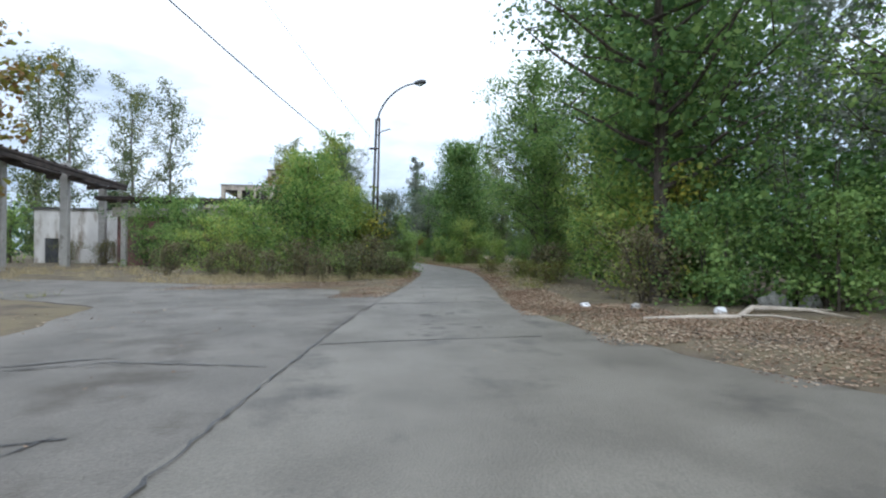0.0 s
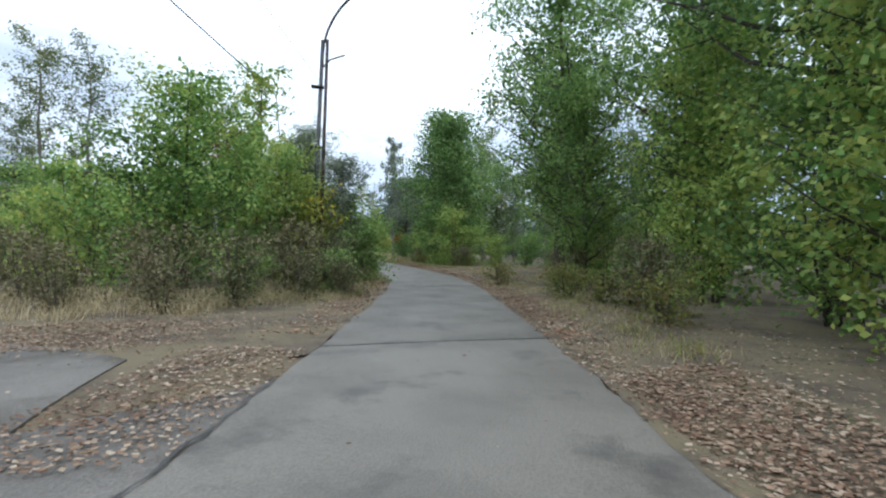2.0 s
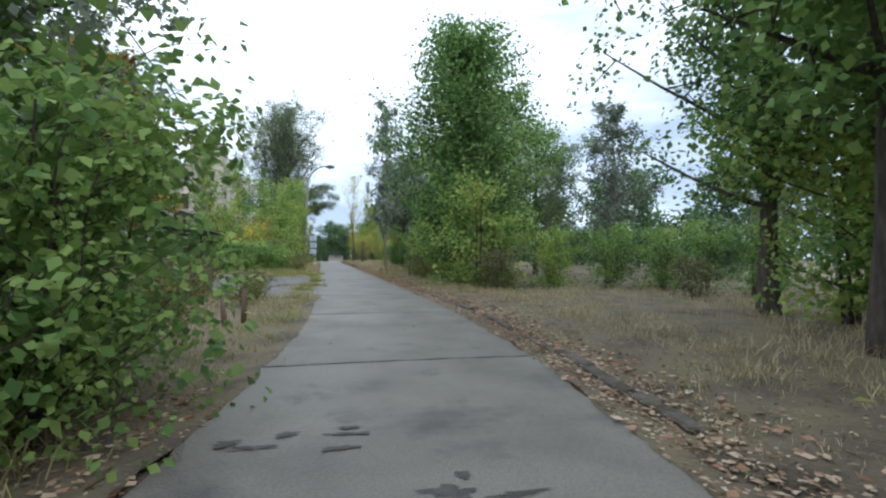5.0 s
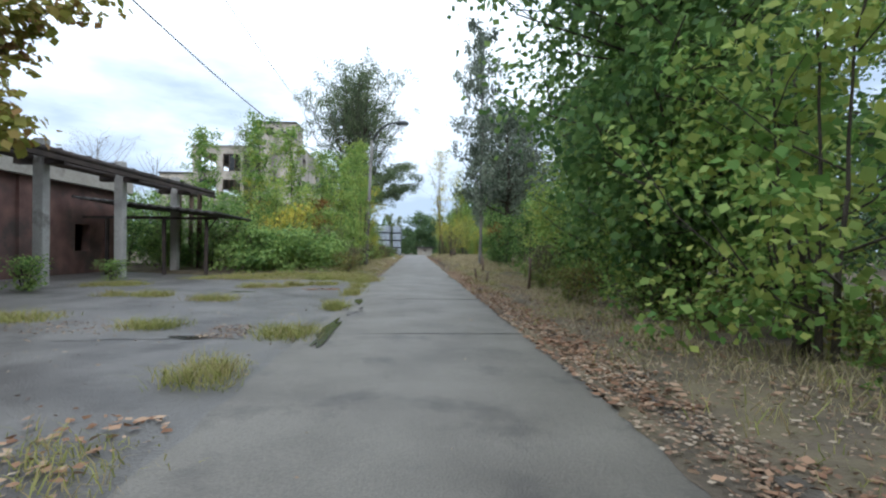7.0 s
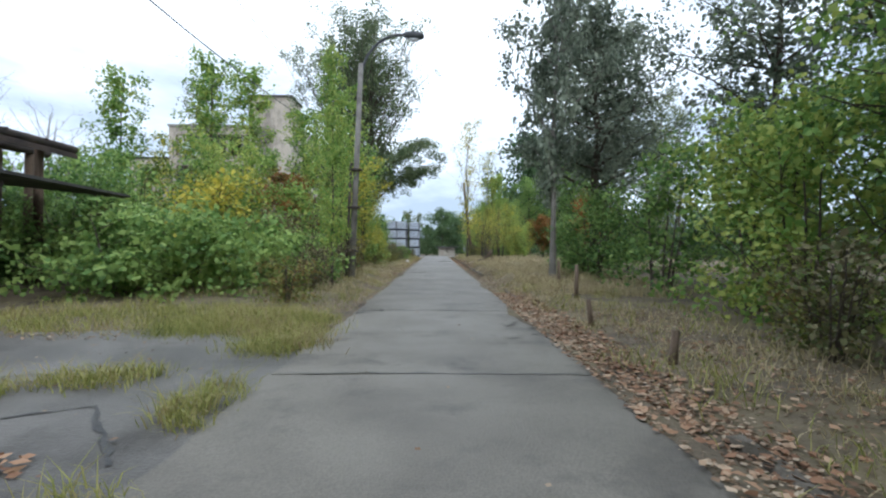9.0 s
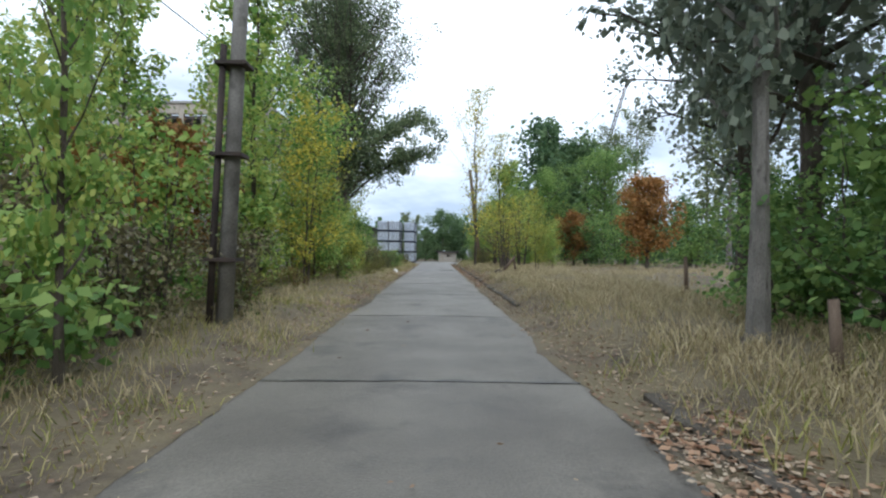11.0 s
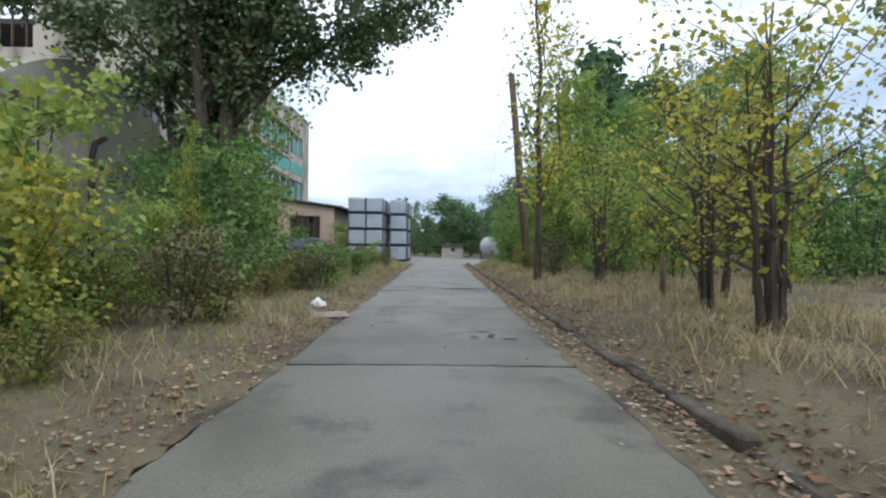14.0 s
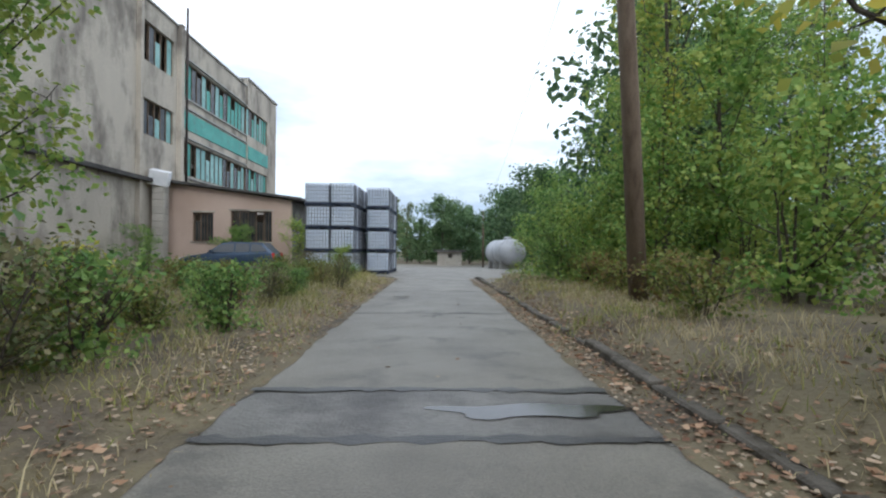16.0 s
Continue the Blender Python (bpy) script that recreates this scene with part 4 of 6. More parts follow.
shed = thing("brick_shed", "long dark brick shed with pale concrete fascia", "shed")
bays = [(45.0, 47.6, 0, 2.7), (49.5, 52.0, 0, 2.7), (60.6, 61.6, 1.0, 2.2)]
wall_x("front_wall", 42.8, 63.8, -14.9, 0, 3.9, bays, M_BRICK, shed)
wall_y("south_wall", -24, -15.25, 42.8, 0, 3.9, [], M_BRICK, shed)
wall_y("north_wall", -24, -15.25, 63.45, 0, 3.9, [], M_BRICK, shed)
wall_x("back_wall", 43.15, 63.45, -23.65, 0, 3.9, [], M_BRICK, shed)
part("fascia", boxes((-14.75, -14.45, 42.4, 64.2, 3.88, 4.6)), M_FASCIA, shed)
part("fascia", boxes((-24.2, -14.75, 63.9, 64.2, 3.88, 4.6)), M_FASCIA, shed)
part("fascia", boxes((-24.2, -14.75, 42.4, 42.7, 3.88, 4.6)), M_FASCIA, shed)
part("roof", boxes((-24.2, -14.75, 42.7, 63.9, 4.2, 4.4)), M_ROOF_SHEET, shed)
for a, b, c, d in bays[:2]:
    g = part("gate", boxes(*[(-15.2, -15.14, a + i * (b - a) / 6 + 0.01, a + (i + 1) * (b - a) / 6 - 0.01, 0.05, d) for i in range(6)]), M_RUST, shed)
for y in (48.2, 53.2, 57.4):
    part("pier", boxes((-14.9, -14.78, y, y + 0.6, 0, 3.88)), M_BRICK, shed)

# corrugated canopy beyond the shed
canopy = thing("sheet_canopy", "sagging dark corrugated canopy on thin steel posts", "canopy")
bm = bmesh.new()
rows_c = []
n = 60
for i in range(n + 1):
    x = -14.4 + (5.9) * i / n
    z = 3.25 - 0.6 * i / n + 0.03 * math.sin(i * 1.6)
    rows_c.append([bm.verts.new((x, y, z + dz)) for y, dz in ((59.6, 0), (64.2, -0.08), (64.2, -0.02), (59.6, 0.07))])
for a, b in zip(rows_c[:-1], rows_c[1:]):
    for k in range(4):
        bm.faces.new((a[k], b[k], b[(k + 1) % 4], a[(k + 1) % 4]))
bm.faces.new(rows_c[0])
bm.faces.new(rows_c[-1][::-1])
bmesh.ops.recalc_face_normals(bm, faces=bm.faces[:])
part("roof_sheet", bm, M_ROOF_SHEET, canopy)
part("beam", boxes((-14.4, -8.7, 60.3, 60.42, 2.42, 2.54)), M_RUST, canopy)
for x in (-9.2, -11.0, -13.4):
    part("post", boxes((x - 0.06, x + 0.06, 60.3, 60.42, -0.05, 2.42)), M_RUST, canopy)
for x, y in ((-11.9, 64.9), (-11.3, 64.5), (-12.2, 64.2)):
    tube("old_post", [(x, y, -0.1), (x + 0.05, y, 4.3)], [0.13, 0.11], M_WOOD, canopy)
tube("brace", [(-9.2, 60.36, 1.9), (-8.75, 60.36, 2.5)], 0.03, M_RUST, canopy)

# ================= street lamps and wires =================
def street_lamp(label, x, y, base_h, head, second=None, lean=(0, 0)):
    r = thing("street_lamp", label, "street lamp", group="street lamps")
    tx, ty = x + lean[0], y + lean[1]
    tube("pole", [(x, y, -0.2), (tx, ty, base_h)], [0.12, 0.09] if second is None else [0.085, 0.075], M_CONCRETE_OLD if second is None else M_DARK_STEEL, r)
    if second:
        tube("stub_post", [(x + second, y - 0.1, -0.2), (tx + second * 0.6, ty - 0.1, base_h)], [0.07, 0.06], M_RUST, r)
        for z in (base_h * 0.55, base_h * 0.8):
            part("clamp", boxes((x - 0.1 + min(0, second), x + 0.08 + max(0, second), y - 0.18, y + 0.1, z, z + 0.06)), M_RUST, r)
    hx, hy, hz = head
    pts = []
    for i in range(9):
        a = math.pi / 2 * i / 8
        pts.append((tx + (hx - tx) * (1 - math.cos(a)), ty + (hy - ty) * (1 - math.cos(a)), base_h - 0.6 + (hz - base_h + 0.6) * math.sin(a)))
    tube("arm", pts, [0.05] * 9, M_DARK_STEEL, r)
    d = Vector((hx - tx, hy - ty, 0)).normalized()
    v, f = [], []
    c = Vector((hx, hy, hz))
    tube_into(v, f, [c - d * 0.05, c + d * 0.08, c + d * 0.35, c + d * 0.62, c + d * 0.72], [0.05, 0.12, 0.17, 0.13, 0.05], 8)
    raw("lamp_head", v, f, M_DARK_STEEL, r, True)
    v, f = [], []
    tube_into(v, f, [c + d * 0.2 - Vector((0, 0, 0.1)), c + d * 0.35 - Vector((0, 0, 0.13)), c + d * 0.55 - Vector((0, 0, 0.1))], [0.07, 0.11, 0.06], 8)
    raw("lens", v, f, M_CLEAR_LAMP, r, True)
    return r


lamp_a = street_lamp("tall street lamp with curved arm on doubled posts", -5.28, 28.7, 9.05, (-2.95, 27.2, 10.8), 0.28, (0.3, 0.0))
tube("bracket", [(-5.0, 28.7, 8.0), (-4.7, 28.4, 8.25), (-4.2, 28.1, 8.35)], 0.03, M_DARK_STEEL, lamp_a)
lamp_b = street_lamp("grey concrete street lamp leaning by the bushes", -2.95, 67.5, 7.6, (-1.2, 67.7, 8.7), lean=(0.3, 0.0))
tube("stub_post", [(-3.12, 67.4, -0.2), (-2.95, 67.4, 4.2)], [0.05, 0.045], M_RUST, lamp_b)
for z in (1.1, 2.6, 3.9):
    part("clamp", boxes((-3.2 + z * 0.04, -2.75 + z * 0.04, 67.3, 67.62, z, z + 0.05)), M_RUST, lamp_b)
pole = thing("utility_pole", "brown wooden utility pole leaning over the verge", "utility pole")
tube("shaft", [(3.55, 98.4, -0.2), (3.05, 97.6, 3.4), (2.55, 96.9, 7.4)], [0.16, 0.14, 0.11], M_WOOD, pole)
pole = thing("utility_pole", "distant thin dark utility pole", "utility pole")
tube("shaft", [(7.0, 160, -1.2), (7.0, 160, 7.0)], [0.14, 0.1], M_WOOD, pole)


def wire(pts, r, label):
    cu = []
    for (a, b, sag) in pts:
        a, b = Vector(a), Vector(b)
        for i in range(17):
            k = i / 16
            p = a.lerp(b, k)
            p.z -= sag * 4 * k * (1 - k)
            cu.append(tuple(p))
    ob = tube("overhead_cable", cu, r, M_DARK_STEEL, None, 5)
    tagged(ob, label, "cable", "overhead cables")


wire([((-18.2, -13, 8.8), (-7.0, 34, 8.4), 0.6), ((-7.0, 34, 8.4), (-10.0, 108.9, 14.2), 2.6)], 0.024, "thin black overhead cable")
wire([((-16.3, -13, 9.6), (-5.0, 34, 9.2), 0.5), ((-5.0, 34, 9.2), (-8.6, 108.9, 14.6), 2.3)], 0.009, "thin grey overhead cable")

wire([((-2.65, 67.5, 7.5), (2.55, 96.9, 7.2), 0.5), ((2.55, 96.9, 7.2), (7.0, 160, 6.8), 0.6)], 0.006, "thin cable strung to a wooden pole")

# ================= tanks, totes, car, guard hut =================
def tote_template():
    r = thing("liquid_tote", "milky plastic liquid tote in a galvanised cage", "tote", group="stacked totes")
    b = bmesh.new()
    box(b, -0.56, 0.56, -0.46, 0.46, 0.17, 1.12)
    bmesh.ops.bevel(b, geom=b.edges[:], offset=0.05, segments=1, affect="EDGES")
    part("bottle", b, M_IBC_PLASTIC, r, "milky plastic bottle")
    c = bmesh.new()
    t = 0.009
    for z in np.linspace(0.2, 1.13, 6):
        for y in (-0.49, 0.49):
            box(c, -0.6, 0.6, y - t, y + t, z - t, z + t)
        for x in (-0.59, 0.59):
            box(c, x - t, x + t, -0.49, 0.49, z - t, z + t)
    for x in np.linspace(-0.59, 0.59, 9):
        for y in (-0.49, 0.49):
            box(c, x - t, x + t, y - t, y + t, 0.15, 1.14)
    for y in np.linspace(-0.33, 0.33, 5):
        for x in (-0.59, 0.59):
            box(c, x - t, x + t, y - t, y + t, 0.15, 1.14)
    part("cage", c, M_GALV, r)
    part("pallet", boxes((-0.62, 0.62, -0.51, 0.51, 0.08, 0.16), (-0.6, -0.44, -0.5, 0.5, 0, 0.1), (-0.08, 0.08, -0.5, 0.5, 0, 0.1), (0.44, 0.6, -0.5, 0.5, 0, 0.1)), M_PALLET, r)
    tube("cap", [(0, 0, 1.10), (0, 0, 1.15)], 0.08, M_PALLET, r, 10)
    return r


tote = tote_template()
rng_t = random.Random(8)
spots = []
for (x, y, n) in [(-5.87, 115.25, 4), (-4.62, 115.3, 4), (-5.87, 116.35, 4), (-4.6, 116.4, 4), (-4.58, 117.5, 4), (-4.55, 118.6, 4), (-3.03, 117.05, 4), (-3.0, 118.15, 4), (-3.0, 119.3, 4), (-2.95, 120.5, 4)]:
    for k in range(n):
        spots.append((x + rng_t.uniform(-0.025, 0.025), y + rng_t.uniform(-0.02, 0.02), base_z(y) - 0.005 + 1.16 * k, rng_t.uniform(-1.2, 1.2)))
for i, (x, y, z, a) in enumerate(spots[1:]):
    copy_thing(tote, pose(x, y, z, 0, 0, a))
tote.matrix_basis = pose(*spots[0][:3], 0, 0, 0)


def estate_car():
    r = thing("parked_car", "dark blue estate car parked among tall weeds", "car", (-10.0, 114.6, 0.0), 3)
    # side outline: front at -x; lower body and greenhouse
    low = [(-2.28, 0.28), (-2.32, 0.52), (-2.22, 0.72), (-1.9, 0.82), (-1.05, 0.94), (2.2, 1.0), (2.3, 0.75), (2.3, 0.35), (2.15, 0.25)]
    b = bmesh.new()
    ring = []
    for y, inset in ((-0.87, 0.05), (-0.80, 0.0), (0.80, 0.0), (0.87, 0.05)):
        ring.append([b.verts.new((x * (1 - inset * 0.3), y, z - (inset if z > 0.7 else -inset))) for x, z in low])
    for a, c in zip(ring[:-1], ring[1:]):
        for i in range(len(low)):
            b.faces.new((a[i], a[(i + 1) % len(low)], c[(i + 1) % len(low)], c[i]))
    b.faces.new(ring[0])
    b.faces.new(ring[-1][::-1])
    bmesh.ops.recalc_face_normals(b, faces=b.faces[:])
    bmesh.ops.bevel(b, geom=b.edges[:], offset=0.02, segments=1, affect="EDGES")
    body = part("body", b, M_CAR, r, smooth=True)
    top = [(-1.02, 0.93), (-0.25, 1.40), (0.3, 1.45), (1.7, 1.42), (2.2, 0.99)]
    b = bmesh.new()
    ring = []
    for y, k in ((-0.80, 0), (-0.66, 1), (0.66, 1), (0.80, 0)):
        ring.append([b.verts.new((x, y if z > 1.0 or k == 0 else y, z if k else min(z, 0.96))) for x, z in top])
    for a, c in zip(ring[:-1], ring[1:]):
        for i in range(len(top) - 1):
            b.faces.new((a[i], a[i + 1], c[i + 1], c[i]))
    bmesh.ops.recalc_face_normals(b, faces=b.faces[:])
    part("roof", b, M_CAR, r)
    for s in (-1, 1):
        for quad in ([(-0.82, 1.0), (-0.25, 1.34), (0.35, 1.38), (0.35, 1.0)], [(0.42, 1.0), (0.42, 1.38), (1.1, 1.37), (1.1, 1.02)], [(1.17, 1.02), (1.17, 1.37), (1.62, 1.34), (1.98, 1.04)]):
            b = bmesh.new()
            lo = []
            for off in (0.006, 0.022):
                lo.append([b.verts.new((x, s * (0.80 - 0.14 * (z - 0.96) / 0.46 + off), z)) for x, z in quad])
            b.faces.new(lo[1])
            b.faces.new(lo[0][::-1])
            for i in range(4):
                b.faces.new((lo[0][i], lo[0][(i + 1) % 4], lo[1][(i + 1) % 4], lo[1][i]))
            bmesh.ops.recalc_face_normals(b, faces=b.faces[:])
            part("side_window", b, M_CAR_GLASS, r)
    for x in (-1.42, 1.32):
        for s in (-1, 1):
            w = tube("wheel", [(x, s * 0.70, 0.31), (x, s * 0.72, 0.31), (x, s * 0.86, 0.31), (x, s * 0.88, 0.31)], [0.27, 0.31, 0.31, 0.28], M_TYRE, r, 20)
            tube("rim", [(x, s * 0.875, 0.31), (x, s * 0.89, 0.31)], [0.2, 0.18], M_RIM, w, 14)
    for s in (-1, 1):
        part("headlight", boxes((-2.27, -2.1, s * 0.66 - 0.14, s * 0.66 + 0.14, 0.62, 0.74), bevel=0.02), M_CLEAR_LAMP, r)
        part("tail_light", boxes((2.2, 2.31, s * 0.76 - 0.09, s * 0.76 + 0.09, 0.68, 0.98), bevel=0.02), M_RED_LAMP, r)
        part("door_mirror", boxes((-0.75, -0.62, s * 0.95 - 0.1, s * 0.95 + 0.08, 0.98, 1.1), bevel=0.03), M_CAR, r)
        for x in (0.0, 0.95):
            part("door_handle", boxes((x, x + 0.16, s * 0.875 - 0.015, s * 0.875 + 0.015, 0.83, 0.86)), M_DARK_STEEL, r)
    part("bumper", boxes((2.24, 2.36, -0.78, 0.78, 0.36, 0.56), bevel=0.04), M_DARK_STEEL, r)
    part("bumper", boxes((-2.38, -2.24, -0.78, 0.78, 0.3, 0.5), bevel=0.04), M_DARK_STEEL, r)
    return r


car = estate_car()
car.scale = (0.97, 1.0, 1.12)

tank = thing("storage_tank", "white horizontal steel storage tank on concrete saddles", "tank", (6.1, 128.0, base_z(130)), 6)
v, f = [], []
tube_into(v, f, [(0, -0.45, 1.35), (0, -0.3, 1.35), (0, 0, 1.35), (0, 5.2, 1.35), (0, 5.5, 1.35), (0, 5.65, 1.35)], [0.35, 0.82, 1.05, 1.05, 0.8, 0.3], 24)
raw("shell", v, f, M_TANK, tank, True)
for y in (0.5, 2.5, 4.6):
    part("saddle", boxes((-0.85, 0.85, y, y + 0.35, -0.15, 0.62), bevel=0.03), M_CONCRETE, tank)
for y in (0.05, 2.6, 5.15):
    tube("weld_band", [(0, y - 0.03, 1.35), (0, y + 0.03, 1.35)], 1.065, M_GALV, tank, 24)
tube("manhole", [(0, 1.6, 2.35), (0, 1.6, 2.6)], 0.3, M_TANK, tank, 14)
box_store = thing("white_container", "pale site container half hidden behind bushes", "container", (10.5, 127.0, base_z(127)), 4)
part("body", boxes((-1.2, 1.2, 0, 5, 0.1, 2.3), bevel=0.03), M_TANK, box_store)
part("roof", boxes((-1.25, 1.25, -0.05, 5.05, 2.3, 2.4)), M_GALV, box_store)
for x in (-1.0, 0.8):
    part("skid", boxes((x, x + 0.2, 0, 5, -0.1, 0.1)), M_DARK_STEEL, box_store)

guard = thing("guard_hut", "small pale block hut with flat dark roof", "hut")
gz = base_z(170)
wall_y("front_wall", 0.6, 4.5, 169.5, gz - 0.1, gz + 2.25, [(2.35, 2.95, gz + 1.25, gz + 1.9)], M_FASCIA, guard)
wall_x("side_wall", 169.85, 173.5, 0.95, gz - 0.1, gz + 2.25, [], M_FASCIA, guard)
wall_x("side_wall", 169.85, 173.5, 4.5, gz - 0.1, gz + 2.25, [], M_FASCIA, guard)
wall_y("back_wall", 0.6, 4.5, 173.5, gz - 0.1, gz + 2.25, [], M_FASCIA, guard)
part("roof", boxes((0.0, 5.1, 168.9, 174.2, gz + 2.25, gz + 2.55)), M_ROOF_SHEET, guard)

crane = thing("tower_crane", "distant crane jib rising over the trees", "crane", (44, 200, -1))
v, f = [], []
tip, foot = Vector((8.5, -4, 50)), Vector((-6, 0, 0))
for dx in (-0.5, 0.5):
    for dz in (-0.5, 0.5):
        tube_into(v, f, [tuple(foot + Vector((dx, 0, dz))), tuple(tip + Vector((dx * 0.5, 0, dz * 0.5)))], [0.11, 0.08], 4)
raw("jib", v, f, M_RUST, crane)
v, f = [], []
for i in range(40):
    a, b = foot.lerp(tip, i / 40), foot.lerp(tip, (i + 1) / 40)
    s = 0.5 if i % 2 else -0.5
    tube_into(v, f, [tuple(a + Vector((s, 0, -s))), tuple(b + Vector((-s, 0, s)))], [0.05, 0.05], 3)
raw("lattice", v, f, M_RUST, crane)
part("jib_head", boxes((8.0, 8.9, -4.4, -3.6, 48.9, 50.6), bevel=0.1), M_DARK_STEEL, crane)
tube("stay", [(8.3, -4, 50), (-14, 2, 24)], 0.06, M_DARK_STEEL, crane, 4)
part("cab", boxes((-9.0, -4.5, -2, 2, 0, 4), bevel=0.1), M_RUST, crane)

# ================= stakes, kerb and litter =================
for i, (x, y, h, lx, ly) in enumerate([(2.5, 55.6, 0.42, 0.04, 0.0), (2.45, 58.1, 0.5, -0.04, 0.05), (3.2, 61.6, 0.9, 0.0, 0.0), (3.5, 64.4, 0.75, 0.06, 0.0), (3.5, 53.4, 1.15, -0.08, 0.02), (-3.6, 70.2, 1.0, 0.02, 0.0), (5.6, 71.0, 1.0, 0.04, 0.0), (3.7, 87.4, 0.9, 0.03, 0.0), (3.9, 91.0, 0.8, 0.2, 0.0), (-2.8, 34.3, 0.7, 0.03, 0.0), (-3.0, 33.7, 0.55, -0.1, 0.0)]):
    s = thing("wooden_stake", "short weathered wooden stake in dry grass", "stake", (x, y, ground_z(x, y)), i * 31, "fence stakes")
    tube("shaft", [(0, 0, -0.1), (lx, ly, h * 0.85)], [0.05, 0.042], M_WOOD, s, 6)
s = thing("broken_post", "brown broken post leaning in the grass", "post", (3.2, 81.6, ground_z(3.2, 81.6)), 0)
tube("shaft", [(-0.28, 0, -0.05), (0.34, 0.05, 0.72)], [0.065, 0.055], M_WOOD, s, 6)
tube("prop", [(0.42, 0.1, -0.05), (0.26, 0.05, 0.62)], [0.05, 0.04], M_WOOD, s, 6)

log = thing("fallen_branch", "bleached bent dead branch lying on the leaves", "branch")
tube("stem", [(-2.19, 7.09, 0.10), (-1.43, 6.93, 0.12), (-0.49, 6.87, 0.11), (0.19, 7.27, 0.22), (1.07, 7.48, 0.16), (2.00, 7.25, 0.13)], [0.03, 0.045, 0.05, 0.05, 0.04, 0.02], M_BRANCH, log, 7)
tube("twig", [(0.18, 7.21, 0.2), (0.63, 6.58, 0.25), (1.50, 6.42, 0.1)], [0.03, 0.025, 0.01], M_BRANCH, log, 6)
tube("twig", [(-0.55, 6.88, 0.14), (-0.03, 6.61, 0.16), (0.58, 6.22, 0.08)], [0.02, 0.018, 0.008], M_BRANCH, log, 6)


def crumple(name, label, category, x, y, sx, sy, sz, seed, material):
    bm = bmesh.new()
    bmesh.ops.create_icosphere(bm, subdivisions=3, radius=1)
    for v_ in bm.verts:
        n_ = 1 + 0.45 * noise.noise(v_.co * 1.7 + Vector((seed, 0, 0))) + 0.15 * noise.noise(v_.co * 5 + Vector((0, seed, 0)))
        v_.co = Vector((v_.co.x * sx * n_, v_.co.y * sy * n_, max(-0.25, v_.co.z) * sz * n_))
    ob = part(name, bm, material)
    ob.matrix_basis = pose(x, y, ground_z(x, y) + sz * 0.2, 0, 0, seed * 40)
    tagged(ob, label, category)


crumple("plastic_bag", "crumpled white plastic bag on the verge", "bag", -2.25, 88.9, 0.15, 0.10, 0.12, 1, M_BAG)
crumple("plastic_bag", "white plastic scrap among the leaves", "bag", -2.14, 9.21, 0.15, 0.1, 0.08, 2, M_BAG)
crumple("plastic_bag", "torn white plastic scrap by the branch", "bag", -0.29, 7.48, 0.13, 0.1, 0.1, 3, M_BAG)
crumple("rubble_block", "broken pale concrete lump under the bushes", "rubble", 1.86, 8.39, 0.3, 0.22, 0.26, 4, M_CONCRETE)
crumple("rubble_block", "broken pale concrete lump under the bushes", "rubble", 2.50, 8.11, 0.22, 0.2, 0.24, 5, M_CONCRETE)
crumple("rubble_block", "dark mossy stone beside the broken post", "rubble", 2.8, 81.3, 0.22, 0.18, 0.14, 7, M_BARK)
crumple("rubble_block", "small grey stone on the verge", "rubble", -1.30, 8.65, 0.14, 0.1, 0.09, 6, M_CONCRETE)
b = boxes((-0.32, 0.32, -0.2, 0.2, 0, 0.015))
bmesh.ops.subdivide_edges(b, edges=b.edges[:], cuts=4, use_grid_fill=True)
for v_ in b.verts:
    v_.co.z += 0.05 * noise.noise(v_.co * 3)
ob = part("cardboard_sheet", b, M_CARD)
ob.matrix_basis = pose(-1.85, 88.1, 0.05, 3, 2, 20)
tagged(ob, "flat wet sheet of cardboard at the road's edge", "cardboard")

# ================= plant kinds =================
T_MEDIUM = grow("roadside_tree", "dense yellow-green roadside tree, leafy to the ground", "tree", 10, 6.2, 0.09, 0.03, 2.3, round_shape, 40, 0.5, 0.11, 9000, F_BRIGHT, clump=0.5, twigs=4, gaps=1.4)
T_BROAD = grow("broadleaf_tree", "tall dark green broadleaf tree with dense crown", "tree", 11, 11.0, 0.2, 0.2, 3.6, round_shape, 42, 0.55, 0.13, 13500, F_DARK, clump=0.62, twigs=4, gaps=2.2)
T_BROAD_B = grow("broadleaf_tree", "leafy mid green tree beside the lane", "tree", 12, 9.5, 0.18, 0.08, 3.2, round_shape, 40, 0.6, 0.115, 12500, F_MID, clump=0.55, twigs=4, gaps=1.5)
T_LINDEN = grow("linden_tree", "tall linden with dark green heart-shaped leaves", "tree", 13, 11.8, 0.14, 0.10, 4.2, linden_shape, 90, 0.35, 0.165, 27000, F_DARK, clump=0.8, twigs=5, gaps=2.2)
T_POPLAR_BIG = grow("poplar_tree", "big dense poplar with many ascending dark stems", "tree", 14, 18.2, 0.25, 0.25, 4.9, high_fan_shape, 180, 1.3, 0.14, 66000, F_POPLAR_DARK, clump=0.55, stems=8, twigs=6, gaps=1.5, core=0.1, extra=((3.9, -0.1, 6.0, 3.4), (5.0, -0.6, 5.4, 3.2), (4.4, 0.35, 5.0, 3.0), (6.0, 0.2, 5.4, 3.6), (3.6, -2.6, 4.4, 3.0)))
T_POPLAR = grow("poplar_tree", "airy tall poplar with grey-green leaves", "tree", 15, 14.0, 0.16, 0.16, 2.2, thin_shape, 30, 1.0, 0.2, 4600, F_POPLAR, bark=M_BARK_PALE, clump=0.55, twigs=4, core=0.03, broad=0.55)
